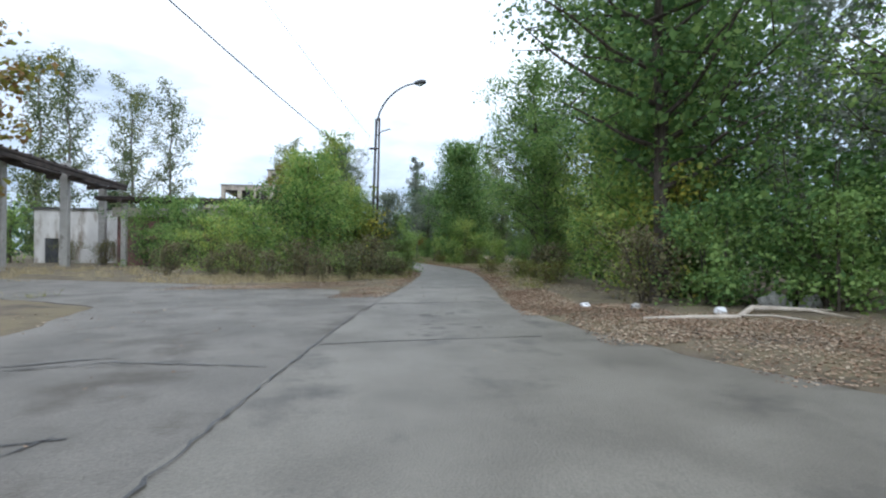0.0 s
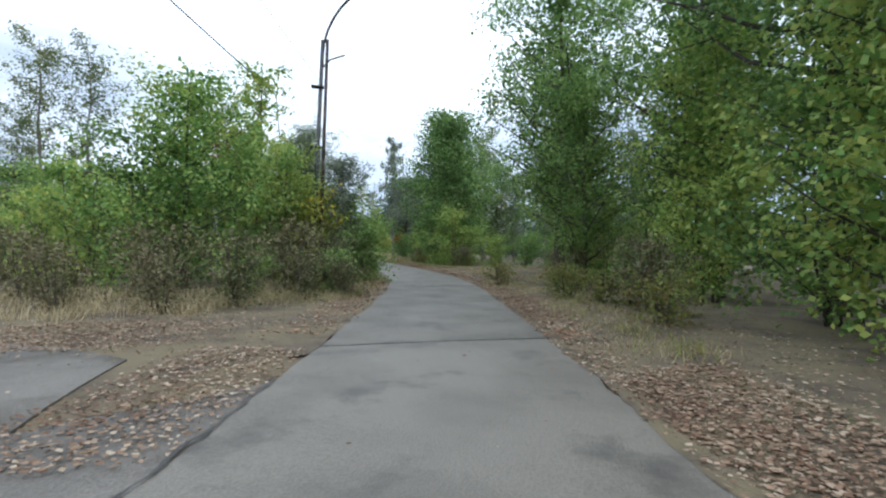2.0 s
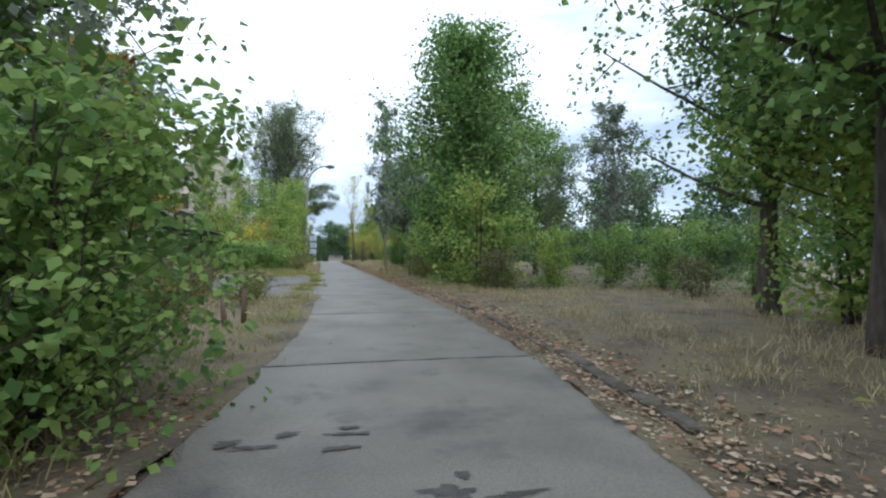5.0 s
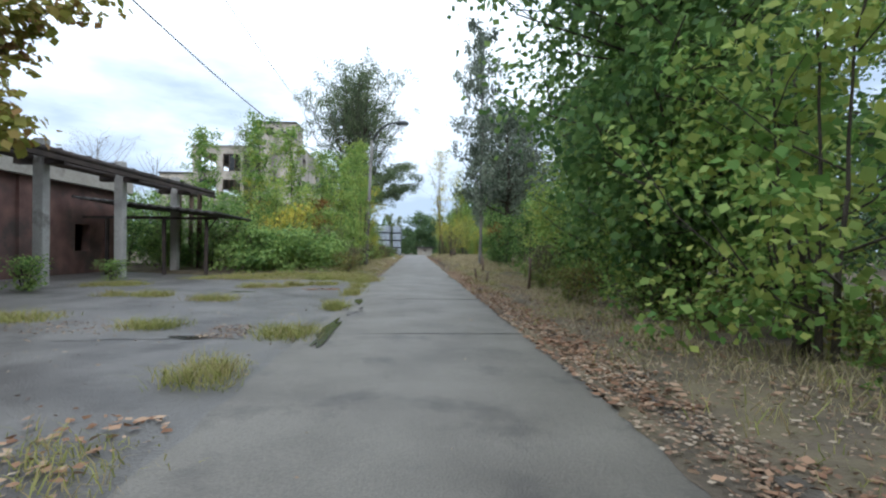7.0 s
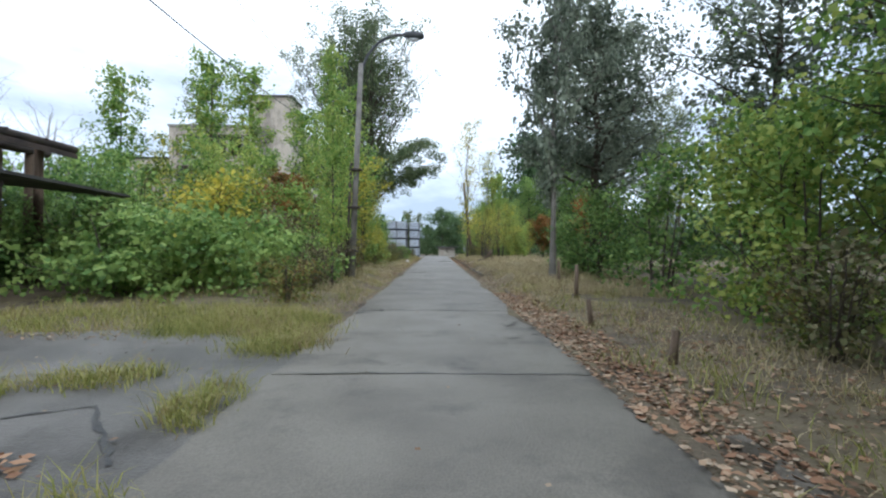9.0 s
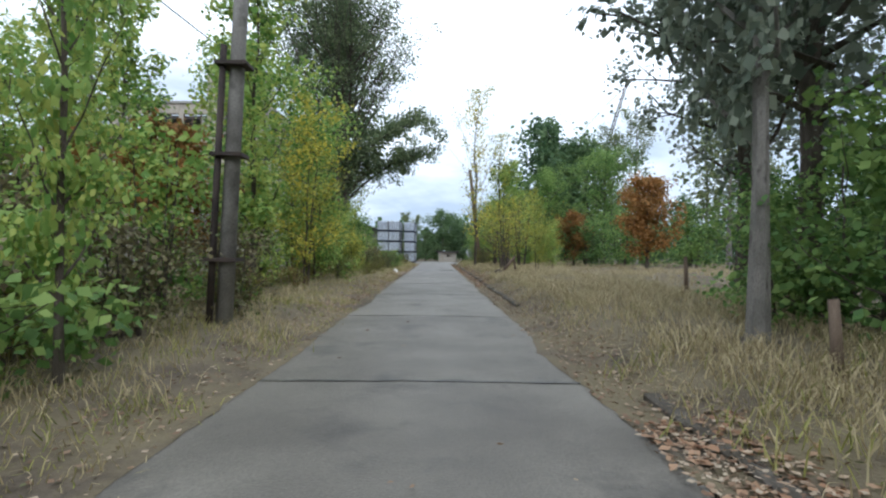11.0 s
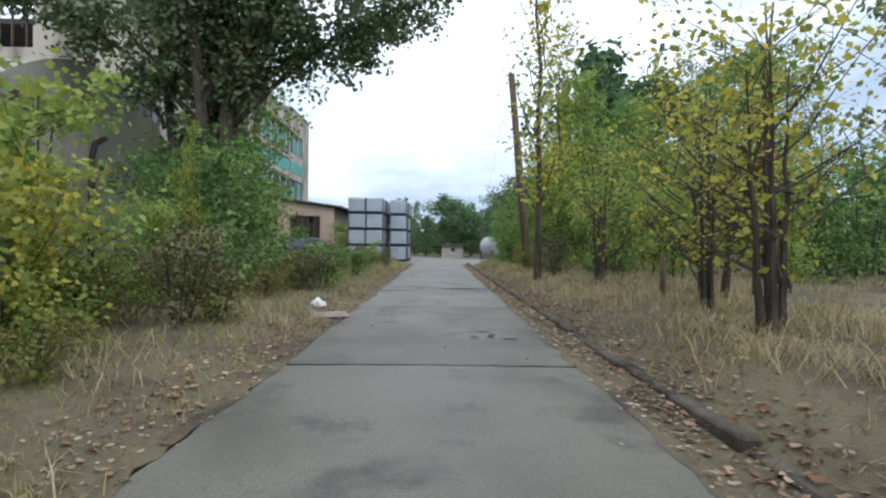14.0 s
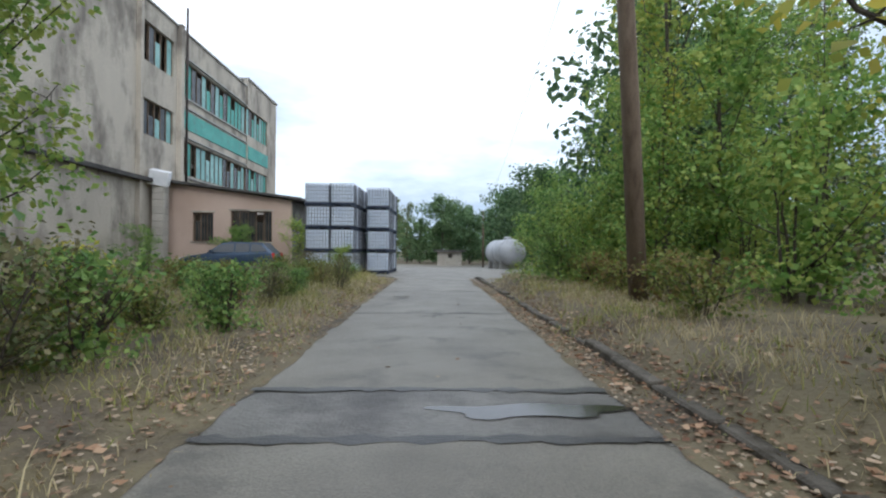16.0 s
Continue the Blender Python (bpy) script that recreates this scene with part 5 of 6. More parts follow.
T_POPLAR_B = grow("poplar_tree", "slender young poplar with fresh green leaves", "tree", 16, 9.0, 0.09, 0.05, 1.5, thin_shape, 26, 1.2, 0.14, 4200, F_BRIGHT, clump=0.34, twigs=4)
T_SILVER = grow("silver_poplar", "tall silver-leaved tree with open crown", "tree", 17, 15.0, 0.2, 0.15, 3.6, round_shape, 28, 0.8, 0.22, 7500, F_SILVER, bark=M_BARK_PALE, clump=0.52, twigs=4)
T_WILLOW = grow("willow_tree", "grey-green willow with arching dark limbs", "tree", 18, 9.5, 0.2, 0.26, 3.4, round_shape, 26, 0.6, 0.14, 9000, F_SILVER, clump=0.45, twigs=5, hang=0.1)
T_YELLOW = grow("young_tree", "young tree with thin stem and yellowing leaves", "tree", 19, 6.0, 0.06, 0.12, 1.6, thin_shape, 22, 0.8, 0.092, 3000, F_YELLOWING, clump=0.32, twigs=4, stems=2)
T_FRESH = grow("young_tree", "young roadside tree with light green leaves", "tree", 24, 6.0, 0.06, 0.10, 1.7, thin_shape, 24, 0.8, 0.105, 3800, F_BRIGHT, clump=0.36, twigs=4, stems=2)
T_ORANGE = grow("maple_tree", "small tree with rusty orange autumn leaves", "tree", 20, 5.0, 0.1, 0.15, 2.0, round_shape, 22, 0.6, 0.16, 5200, F_ORANGE, clump=0.42, twigs=5)
T_CHESTNUT = grow("chestnut_tree", "chestnut with browning yellow-green leaves", "tree", 21, 9.4, 0.2, 0.20, 3.0, round_shape, 28, 0.5, 0.23, 10500, F_CHESTNUT, clump=0.52, twigs=5)
T_THIN = grow("birch_tree", "thin dark-stemmed tree with sparse leaves", "tree", 22, 11.0, 0.085, 0.14, 1.5, thin_shape, 34, 1.6, 0.11, 1900, F_YELLOWING, clump=0.4, twigs=5)
T_BARE = grow("bare_tree", "leafless grey tree with fine upright branches", "tree", 23, 8.0, 0.12, 0.2, 2.2, round_shape, 30, 1.3, 0.1, 0, F_BROWN, bark=M_BARK_PALE, twigs=8)
B_GREEN = grow("bush", "dense mid green roadside bush", "bush", 31, 3.2, 0.05, 0.04, 1.7, bush_shape, 20, 0.7, 0.1, 2650, F_MID, clump=0.36, stems=5, twigs=2)
B_BRIGHT = grow("bush", "bright green leafy bush", "bush", 32, 3.0, 0.05, 0.04, 1.6, bush_shape, 20, 0.8, 0.098, 2850, F_BRIGHT, clump=0.34, stems=5, twigs=2)
B_DARK = grow("bush", "dark green tangled bush", "bush", 33, 3.0, 0.05, 0.03, 1.8, bush_shape, 20, 0.6, 0.11, 2900, F_DARK, clump=0.4, stems=5, twigs=2)
B_BROWN = grow("dry_shrub", "brown dried shrub with thin stems", "bush", 34, 1.5, 0.03, 0.05, 1.0, bush_shape, 24, 0.9, 0.07, 1500, F_BROWN, clump=0.25, stems=6, twigs=2)
B_YELLOW = grow("bush", "yellowing bush with thin bare stems", "bush", 35, 2.6, 0.04, 0.10, 1.3, bush_shape, 30, 0.9, 0.11, 2300, F_YELLOWING, clump=0.32, stems=6, twigs=3)
T_OPEN = grow("young_tree", "small dark-stemmed tree with few yellow and green leaves", "tree", 25, 4.0, 0.085, 0.14, 1.7, round_shape, 34, 0.75, 0.105, 1250, F_YELLOWING, clump=0.34, stems=4, twigs=5, core=0.0)
B_WEED = grow("weed_clump", "tall green weeds at the verge", "weeds", 36, 0.9, 0.012, 0.02, 0.55, bush_shape, 24, 1.1, 0.07, 900, F_MID, clump=0.2, stems=6, twigs=2)
B_IVY = grow("bush", "low spreading dark green creeper mound", "bush", 37, 1.5, 0.04, 0.02, 1.9, bush_shape, 28, 0.35, 0.13, 3400, F_MID, clump=0.36, stems=5, twigs=2)
B_LOW = grow("weed_clump", "knee-high tangle of green and browning weeds", "weeds", 38, 1.0, 0.014, 0.02, 0.95, bush_shape, 24, 0.6, 0.072, 1050, F_VERGE, clump=0.26, stems=6, twigs=1)
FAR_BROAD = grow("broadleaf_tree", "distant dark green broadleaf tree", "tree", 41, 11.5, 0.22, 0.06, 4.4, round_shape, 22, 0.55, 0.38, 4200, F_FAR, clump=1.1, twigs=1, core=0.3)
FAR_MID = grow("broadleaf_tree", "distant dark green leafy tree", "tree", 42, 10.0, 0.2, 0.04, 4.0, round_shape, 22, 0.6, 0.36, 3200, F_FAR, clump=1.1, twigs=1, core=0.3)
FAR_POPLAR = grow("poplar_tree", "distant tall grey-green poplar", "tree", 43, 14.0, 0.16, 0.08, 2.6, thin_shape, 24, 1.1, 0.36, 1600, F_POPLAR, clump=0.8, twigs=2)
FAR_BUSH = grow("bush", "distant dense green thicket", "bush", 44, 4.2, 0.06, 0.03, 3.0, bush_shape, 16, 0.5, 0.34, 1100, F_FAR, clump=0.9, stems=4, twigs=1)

# ---- right side, first stretch ----
# Two B_DARK bushes at 0.8 imitate the shadow and stems under the trees.
R1 = [(T_BROAD, 1.2, 11.2, 1.26), (T_MEDIUM, 2.6, 14.3, 1.06), (T_MEDIUM, 5.7, 20.9, 1.18), (T_MEDIUM, 7.9, 31.2, 1.07), (T_BROAD, 4.9, 17.2, 1.20), (T_BROAD, 7.5, 23.6, 1.14), (T_BROAD, 5.4, 29.6, 1.18), (T_BROAD_B, 4.6, 26.2, 0.8), (T_BROAD, 6.6, 14.8, 0.88), (T_BROAD_B, 5.6, 6.6, 1.06), (T_SILVER, 11.3, 11.6, 0.89), (T_BROAD_B, 9.1, 4.1, 1.00), (T_BROAD, 14.8, 29.8, 1.19), (T_SILVER, 16.8, 21.0, 1.14), (B_BRIGHT, 1.5, 12.6, 1.10), (B_DARK, 2.3, 11.2, 1.09), (B_GREEN, 3.6, 16.0, 1.14), (B_BRIGHT, 4.4, 19.9, 0.99), (B_GREEN, 5.6, 23.7, 1.20), (B_DARK, 3.2, 8.7, 1.18), (B_DARK, 5.0, 9.4, 1.19), (B_BROWN, -0.1, 9.9, 1.08), (B_DARK, 1.0, 9.0, 0.8), (B_DARK, 2.5, 7.5, 0.8), (B_DARK, 5.2, 4.5, 1.26), (B_BROWN, 1.3, 18.0, 0.92), (B_BRIGHT, 6.6, 27.9, 1.05), (B_BRIGHT, 8.3, 32.1, 1.39), (B_BROWN, 3.9, 25.9, 0.85), (B_YELLOW, 2.2, 11.4, 1.21)]
# ---- right side, bend to second stretch ----
R2 = [(T_BROAD, 7.8, 33.6, 1.0), (T_LINDEN, 5.0, 47.4, 1.0), (T_BROAD_B, 6.4, 49.4, 1.05), (T_BROAD_B, 8.4, 53.0, 0.9), (T_MEDIUM, 5.9, 53.6, 1.1), (T_BROAD_B, 7.9, 56.0, 1.0), (T_SILVER, 15.5, 58.5, 0.6), (T_POPLAR, 11.5, 52.0, 0.45), (T_SILVER, 16.0, 52.0, 0.7), (T_SILVER, 20.0, 44.0, 0.7),
      (B_BRIGHT, 4.6, 43.6, 1.3), (B_BRIGHT, 7.2, 42.6, 0.68), (B_GREEN, 9.0, 41.5, 0.68), (B_GREEN, 10.8, 40.6, 0.68), (B_BRIGHT, 6.2, 45.6, 1.0), (B_BRIGHT, 5.2, 47.4, 1.1), (B_BRIGHT, 5.9, 50.6, 1.2), (B_BRIGHT, 6.6, 48.6, 1.3), (B_GREEN, 6.0, 53.0, 1.2), (B_BRIGHT, 7.4, 55.0, 1.2), (B_GREEN, 12.5, 38.5, 0.68), (B_GREEN, 12.5, 33.0, 1.1), (B_BROWN, 4.5, 41.5, 0.9), (B_BROWN, 9.4, 37.5, 0.8), (B_BRIGHT, 8.0, 43.6, 0.75), (B_GREEN, 9.8, 42.9, 0.75), (B_BRIGHT, 11.6, 42.0, 0.75), (B_GREEN, 13.4, 41.4, 0.8), (B_GREEN, 15.5, 40.0, 0.8), (B_GREEN, 15.0, 36.0, 0.8), (FAR_MID, 13.5, 30.0, 0.9)]
# ---- right side, willows and meadow ----
R3 = [(T_WILLOW, 5.4, 67.2, 0.95), (T_WILLOW, 7.4, 71.8, 1.05), (T_WILLOW, 9.5, 64.0, 1.0), (T_BROAD_B, 9.4, 59.0, 1.0), (T_POPLAR, 12.5, 60.0, 1.0), (T_BROAD, 12.0, 54.5, 0.85), (T_POPLAR, 14.5, 65.0, 0.95),
      (B_BRIGHT, 6.1, 58.4, 1.1), (B_BRIGHT, 6.6, 60.2, 1.3), (B_GREEN, 5.6, 62.8, 1.1), (B_BRIGHT, 7.6, 57.6, 1.3), (B_DARK, 4.9, 65.6, 0.9), (B_DARK, 6.9, 68.6, 0.9), (B_DARK, 4.6, 66.6, 0.6), (B_BROWN, 4.5, 56.0, 0.9), (B_GREEN, 8.8, 62.0, 1.3),
      (T_ORANGE, 11.9, 87.7, 1.0), (T_ORANGE, 9.4, 93.5, 0.7), (T_POPLAR, 18.8, 91.5, 1.0), (T_POPLAR, 21.0, 92.6, 0.92), (T_POPLAR, 24.6, 120.4, 1.3), (FAR_MID, 13.0, 120.0, 1.6), (FAR_BROAD, 16.2, 121.0, 1.22), (FAR_BROAD, 19.0, 122.0, 1.3), (T_POPLAR, 21.0, 119.0, 1.15), (T_THIN, 2.66, 92.4, 1.02), (T_POPLAR_B, 6.0, 104.0, 0.9),
      (T_OPEN, 3.7, 90.6, 0.8), (B_GREEN, 4.6, 92.4, 0.7), (T_OPEN, 3.9, 86.4, 0.75), (T_OPEN, 4.9, 88.2, 1.0), (T_FRESH, 5.9, 91.4, 0.55), (T_FRESH, 6.9, 89.0, 0.45), (T_FRESH, 4.6, 100.6, 0.8), (T_POPLAR_B, 6.4, 101.0, 0.9), (T_BROAD_B, 10.5, 106.0, 0.9), (T_BROAD, 14.0, 101.0, 0.85), (B_DARK, 10.2, 93.0, 1.0), (B_DARK, 13.0, 94.5, 1.2), (B_GREEN, 15.5, 96.0, 1.3), (B_DARK, 17.5, 93.5, 1.3), (B_BRIGHT, 6.0, 98.0, 1.1), (B_GREEN, 5.2, 101.6, 0.9), (T_FRESH, 7.4, 99.0, 0.9), (T_FRESH, 4.9, 102.4, 0.9), (B_BRIGHT, 4.2, 103.0, 0.7), (B_BRIGHT, 7.4, 101.5, 1.0), (B_BRIGHT, 5.8, 104.4, 0.9), (B_GREEN, 3.7, 104.2, 0.8), (B_GREEN, 4.8, 106.5, 1.0), (B_GREEN, 6.2, 108.5, 1.1), (B_YELLOW, 7.4, 96.0, 1.1), (B_BRIGHT, 8.2, 103.0, 0.9), (B_DARK, 9.5, 112.0, 1.3), (FAR_MID, 11.0, 118.0, 0.8), (FAR_MID, 9.6, 136.0, 0.9), (FAR_MID, 12, 142.0, 1.0), (B_GREEN, 8.5, 116.0, 1.0), (T_YELLOW, 7.8, 93.0, 0.5), (B_BROWN, 3.2, 92.6, 0.7)]
# ---- left side, first stretch ----
L1 = [(T_POPLAR_B, -9.6, 29.5, 0.75), (T_POPLAR_B, -7.4, 31.2, 0.93), (B_BRIGHT, -11.7, 26.0, 1.16), (B_GREEN, -9.4, 25.3, 1.28), (B_GREEN, -7.5, 27.2, 1.36), (B_GREEN, -6.0, 30.9, 1.17), (B_BRIGHT, -14.2, 29.1, 0.99), (B_GREEN, -17.1, 33.1, 0.83), (B_BRIGHT, -12.1, 29.7, 0.99), (B_DARK, -3.9, 29.7, 1.10), (B_GREEN, -3.4, 28.7, 0.69), (B_DARK, -3.6, 29.2, 0.88), (T_MEDIUM, -8.7, 24.8, 0.95), (T_MEDIUM, -6.2, 28.3, 0.78), (B_BROWN, -5.8, 24.2, 1.21), (B_BROWN, -4.6, 26.4, 0.99), (B_BROWN, -8.8, 22.1, 1.07), (B_BROWN, -11.3, 22.5, 0.95), (B_BROWN, -6.7, 20.7, 0.95), (B_WEED, -4.7, 23.5, 1.21), (B_WEED, -3.4, 28.3, 1.26), (B_BROWN, -7.9, 19.6, 0.70), (B_BROWN, -9.8, 20.4, 0.76), (B_BROWN, -5.4, 21.7, 0.72), (B_BROWN, -12.5, 22.2, 0.71), (B_WEED, -6.9, 22.7, 1.08), (B_BROWN, -4.3, 22.9, 0.60), (B_YELLOW, -5.8, 28.8, 1.31), (B_BROWN, -4.2, 29.7, 1.16), (B_BROWN, -15.0, 24.7, 0.96), (T_YELLOW, -9.8, 31.3, 0.84), (B_GREEN, -15.4, 40.0, 0.93), (B_GREEN, -19.2, 44.7, 1.05), (T_POPLAR, -41.5, 66.5, 1.72), (T_POPLAR, -36.5, 62.4, 1.58), (T_POPLAR, -32.4, 68.9, 1.58), (T_POPLAR, -27.6, 67.9, 1.50), (T_BARE, -22.4, 73.6, 1.0), (T_CHESTNUT, -26.5, 26.8, 1.44), (T_POPLAR, -49.3, 62.5, 1.65), (B_GREEN, -35.7, 51.1, 1.80), (B_GREEN, -22.4, 51.0, 1.65), (B_BROWN, -28.7, 45.6, 1.20), (B_BROWN, -25.5, 44.1, 1.20), (B_DARK, -33.1, 35.7, 1.52), (T_POPLAR_B, -39.9, 45.4, 1.65)]
# ---- left side, second stretch ----
# Dark bushes beyond y 66 are added to darken the gaps under the canopy.
L2 = [(T_CHESTNUT, -10.7, 48.6, 1.0), (T_POPLAR, -11.8, 49.8, 0.85), (B_BROWN, -7.5, 38.5, 0.7), (B_WEED, -6.6, 40.6, 1.1), (B_BROWN, -9.0, 40.0, 0.9), (B_YELLOW, -10.4, 45.5, 0.6), (B_WEED, -10.8, 52.5, 1.0), (B_WEED, -10.9, 56.6, 0.8), (T_BARE, -20.5, 71.0, 1.0), (T_BARE, -18.0, 73.5, 0.9), (T_BARE, -25.0, 66.0, 0.9), (B_DARK, -12.2, 63.8, 0.75), (B_DARK, -11.0, 65.0, 0.8), (B_DARK, -13.8, 66.6, 1.0), (B_DARK, -16.4, 66.8, 1.1), (B_GREEN, -18.6, 67.4, 1.2), (B_DARK, -15.0, 69.0, 1.2), (T_POPLAR, -30.0, 60.0, 0.9),
      (B_IVY, -5.6, 62.2, 1.1), (B_IVY, -7.6, 62.6, 1.2), (B_IVY, -4.4, 64.6, 0.9), (B_BROWN, -9.6, 64.6, 1.3), (B_GREEN, -9.2, 66.0, 1.0), (B_YELLOW, -7.2, 65.8, 1.2), (B_GREEN, -11.6, 67.5, 1.2), (T_FRESH, -6.6, 68.0, 0.75), (B_BRIGHT, -5.0, 69.2, 1.1), (T_FRESH, -8.8, 69.5, 0.85), (T_YELLOW, -10.2, 68.6, 0.85), (B_BROWN, -5.4, 66.6, 1.3), (B_GREEN, -10.6, 71.0, 1.4), (B_GREEN, -14.0, 66.5, 1.2), (B_BROWN, -3.6, 66.4, 0.9), (B_BROWN, -3.2, 68.4, 0.9), (B_BROWN, -3.3, 63.2, 0.7), (T_POPLAR_B, -12.1, 77.0, 1.2), (T_POPLAR_B, -9.2, 75.0, 1.05), (T_ORANGE, -7.0, 73.6, 0.85), (T_ORANGE, -10.6, 74.6, 0.85), (T_POPLAR_B, -4.2, 72.0, 0.86), (T_POPLAR_B, -15.0, 74.0, 1.0), (B_GREEN, -13.0, 70.0, 1.3)]
# ---- left side, third stretch ----
L3 = [(T_YELLOW, -3.9, 75.0, 0.95), (T_FRESH, -3.95, 77.2, 0.95), (T_FRESH, -5.9, 76.6, 1.3), (T_FRESH, -5.3, 79.6, 1.35), (T_POPLAR_B, -7.6, 78.6, 0.95), (T_YELLOW, -5.0, 81.8, 0.72), (B_BRIGHT, -5.2, 85.5, 1.0), (T_FRESH, -6.4, 83.8, 0.9), (T_YELLOW, -5.4, 82.6, 0.6), (B_BRIGHT, -4.4, 87.4, 0.55), (B_YELLOW, -4.0, 84.0, 0.7), (B_BROWN, -3.4, 86.0, 0.8), (B_BROWN, -2.9, 90.6, 0.6), (B_GREEN, -4.9, 92.2, 1.0), (B_GREEN, -5.9, 94.4, 0.9), (B_DARK, -4.7, 90.0, 1.0), (B_BROWN, -3.2, 93.4, 0.7), (B_WEED, -2.9, 92.0, 1.1), (B_WEED, -3.4, 94.8, 1.1), (B_WEED, -2.8, 96.6, 0.9), (T_POPLAR_B, -8.8, 97.6, 0.85), (B_GREEN, -6.6, 96.6, 0.4), (B_YELLOW, -3.9, 95.4, 0.42), (B_WEED, -4.2, 99.4, 0.7), (B_WEED, -3.3, 101.6, 0.6), (B_WEED, -5.6, 101.8, 0.6), (B_WEED, -7.2, 104.4, 0.7), (B_WEED, -4.4, 105.4, 0.5), (B_WEED, -3.2, 108.6, 0.6), (B_BRIGHT, -4.6, 114.2, 0.45), (B_BRIGHT, -11.0, 117.4, 0.8), (B_BRIGHT, -7.3, 117.6, 0.9), (B_GREEN, -14.4, 115.0, 0.7), (B_GREEN, -8.0, 76.6, 1.0), (T_POPLAR, -14.0, 80.5, 0.8), (B_BROWN, -5.0, 103.6, 0.45), (T_FRESH, -7.0, 97.3, 1.3)]
for rows_p in (R1, R2, R3, L1, L2, L3):
    for tpl, x, y, s in rows_p:
        plant(tpl, x, y, s)
plant(T_POPLAR_BIG, -6.4, 94.0, 1.1, rz=0.0)
plant(B_DARK, -6.3, 93.4, 1.25)
plant(B_DARK, -7.1, 94.8, 1.5)
plant(T_POPLAR_B, -2.95, 64.4, 0.72, wide=0.55)
plant(T_YELLOW, -4.7, 88.8, 0.55, wide=0.4)
plant(T_WILLOW, -4.2, 29.6, 0.5)
for x, y, k in [(-12.6, 35.6, 1.25), (-14.4, 36.6, 1.4), (-16.4, 37.4, 1.45), (-18.4, 38.2, 1.45), (-20.4, 38.8, 1.3)]:
    plant(B_GREEN, x, y, k)
plant(T_YELLOW, 4.6, 82.0, 0.6, wide=0.6)
plant(T_OPEN, 3.5, 84.4, 0.85)
# ---- low growth along the verges ----
rng_v = random.Random(8)
for x0, x1, y0, y1, n, s in [(-5.6, -2.9, 86, 96, 13, 0.75), (-5.6, -2.9, 96, 112, 16, 0.42), (-4.8, -3.0, 73, 86, 8, 0.7), (-5.5, -3.0, 60.5, 73, 9, 0.8), (3.6, 5.2, 40, 57, 10, 0.75), (-5.0, -3.6, 23, 37, 7, 0.7), (3.2, 5.4, 92, 108, 9, 0.7), (2.3, 4.6, 16, 27, 7, 0.7)]:
    for k in range(n):
        y = y0 + (y1 - y0) * (k + rng_v.random()) / n
        plant(B_LOW, rng_v.uniform(x0, x1) + (road_x(y) if y < 38 else 0), y, s * rng_v.uniform(0.7, 1.2))
plant(T_SILVER, 3.6, 65.6, 0.88, wide=0.55)
plant(T_THIN, 5.3, 101.2, 0.95)
plant(B_BRIGHT, 4.4, 110.2, 0.85)
plant(B_GREEN, 5.4, 113.0, 0.8)
# ---- far woods round the place ----
rng_w = random.Random(21)
FAR = [(FAR_POPLAR, -7.6, 184, 0.84), (FAR_POPLAR, -5.2, 186, 0.8), (FAR_BROAD, 1.6, 182, 1.05), (FAR_BROAD, -2.6, 181, 0.7), (FAR_BROAD, 6.5, 180, 0.78), (FAR_BROAD, 10.5, 178, 0.85), (FAR_BROAD, 4.0, 190, 1.0), (FAR_MID, 14, 168, 1.0), (FAR_MID, 16, 156, 1.0), (FAR_BROAD, 15, 146, 0.95), (FAR_MID, -18, 190, 0.8), (FAR_MID, 9.5, 150, 0.9), (FAR_BROAD, 11, 160, 0.95)]
for x, y in [(-42, 24), (-44, 34), (-40, 46), (-40, 60), (-38, 72), (-42, 88), (-40, 104), (-38, 126), (-34, 150), (-26, 174), (26, 8), (24, 20), (25, 32), (28, 44), (27, 56), (30, 68), (33, 82), (35, 98), (38, 114), (36, 128), (32, 142), (28, 156), (22, 176), (-40, -4), (-20, -34), (10, -32), (22, -10), (50, 160), (26, 104)]:
    FAR.append((rng_w.choice([FAR_BROAD, FAR_MID, FAR_POPLAR, FAR_MID]), x + rng_w.uniform(-2, 2), y + rng_w.uniform(-2, 2), rng_w.uniform(0.75, 1.05)))
for k in range(26):
    FAR.append((FAR_BUSH, 24 + 4 * math.sin(k * 1.7) + max(0, k - 18) * 1.2, -4 + k * 5.2, rng_w.uniform(0.8, 1.15)))
    if k % 2:
        FAR.append((FAR_BUSH, -37 + 3 * math.sin(k * 1.3), -4 + k * 5.6, rng_w.uniform(0.9, 1.2)))
for k in range(12):
    FAR.append((FAR_BUSH, 12 + k * 3.2, 128 + 8 * math.sin(k * 2.1) + k, rng_w.uniform(0.8, 1.1)))
    FAR.append((FAR_BUSH, -30 + k * 5.0, 196 + 5 * math.sin(k * 1.9), rng_w.uniform(0.8, 1.1)))
for tpl, x, y, s in FAR:
    if not (-34 < x < -15 and 34 < y < 141 and (y < 66 or y > 82)):
        plant(tpl, x, y, s, z=base_z(y) - 0.1)
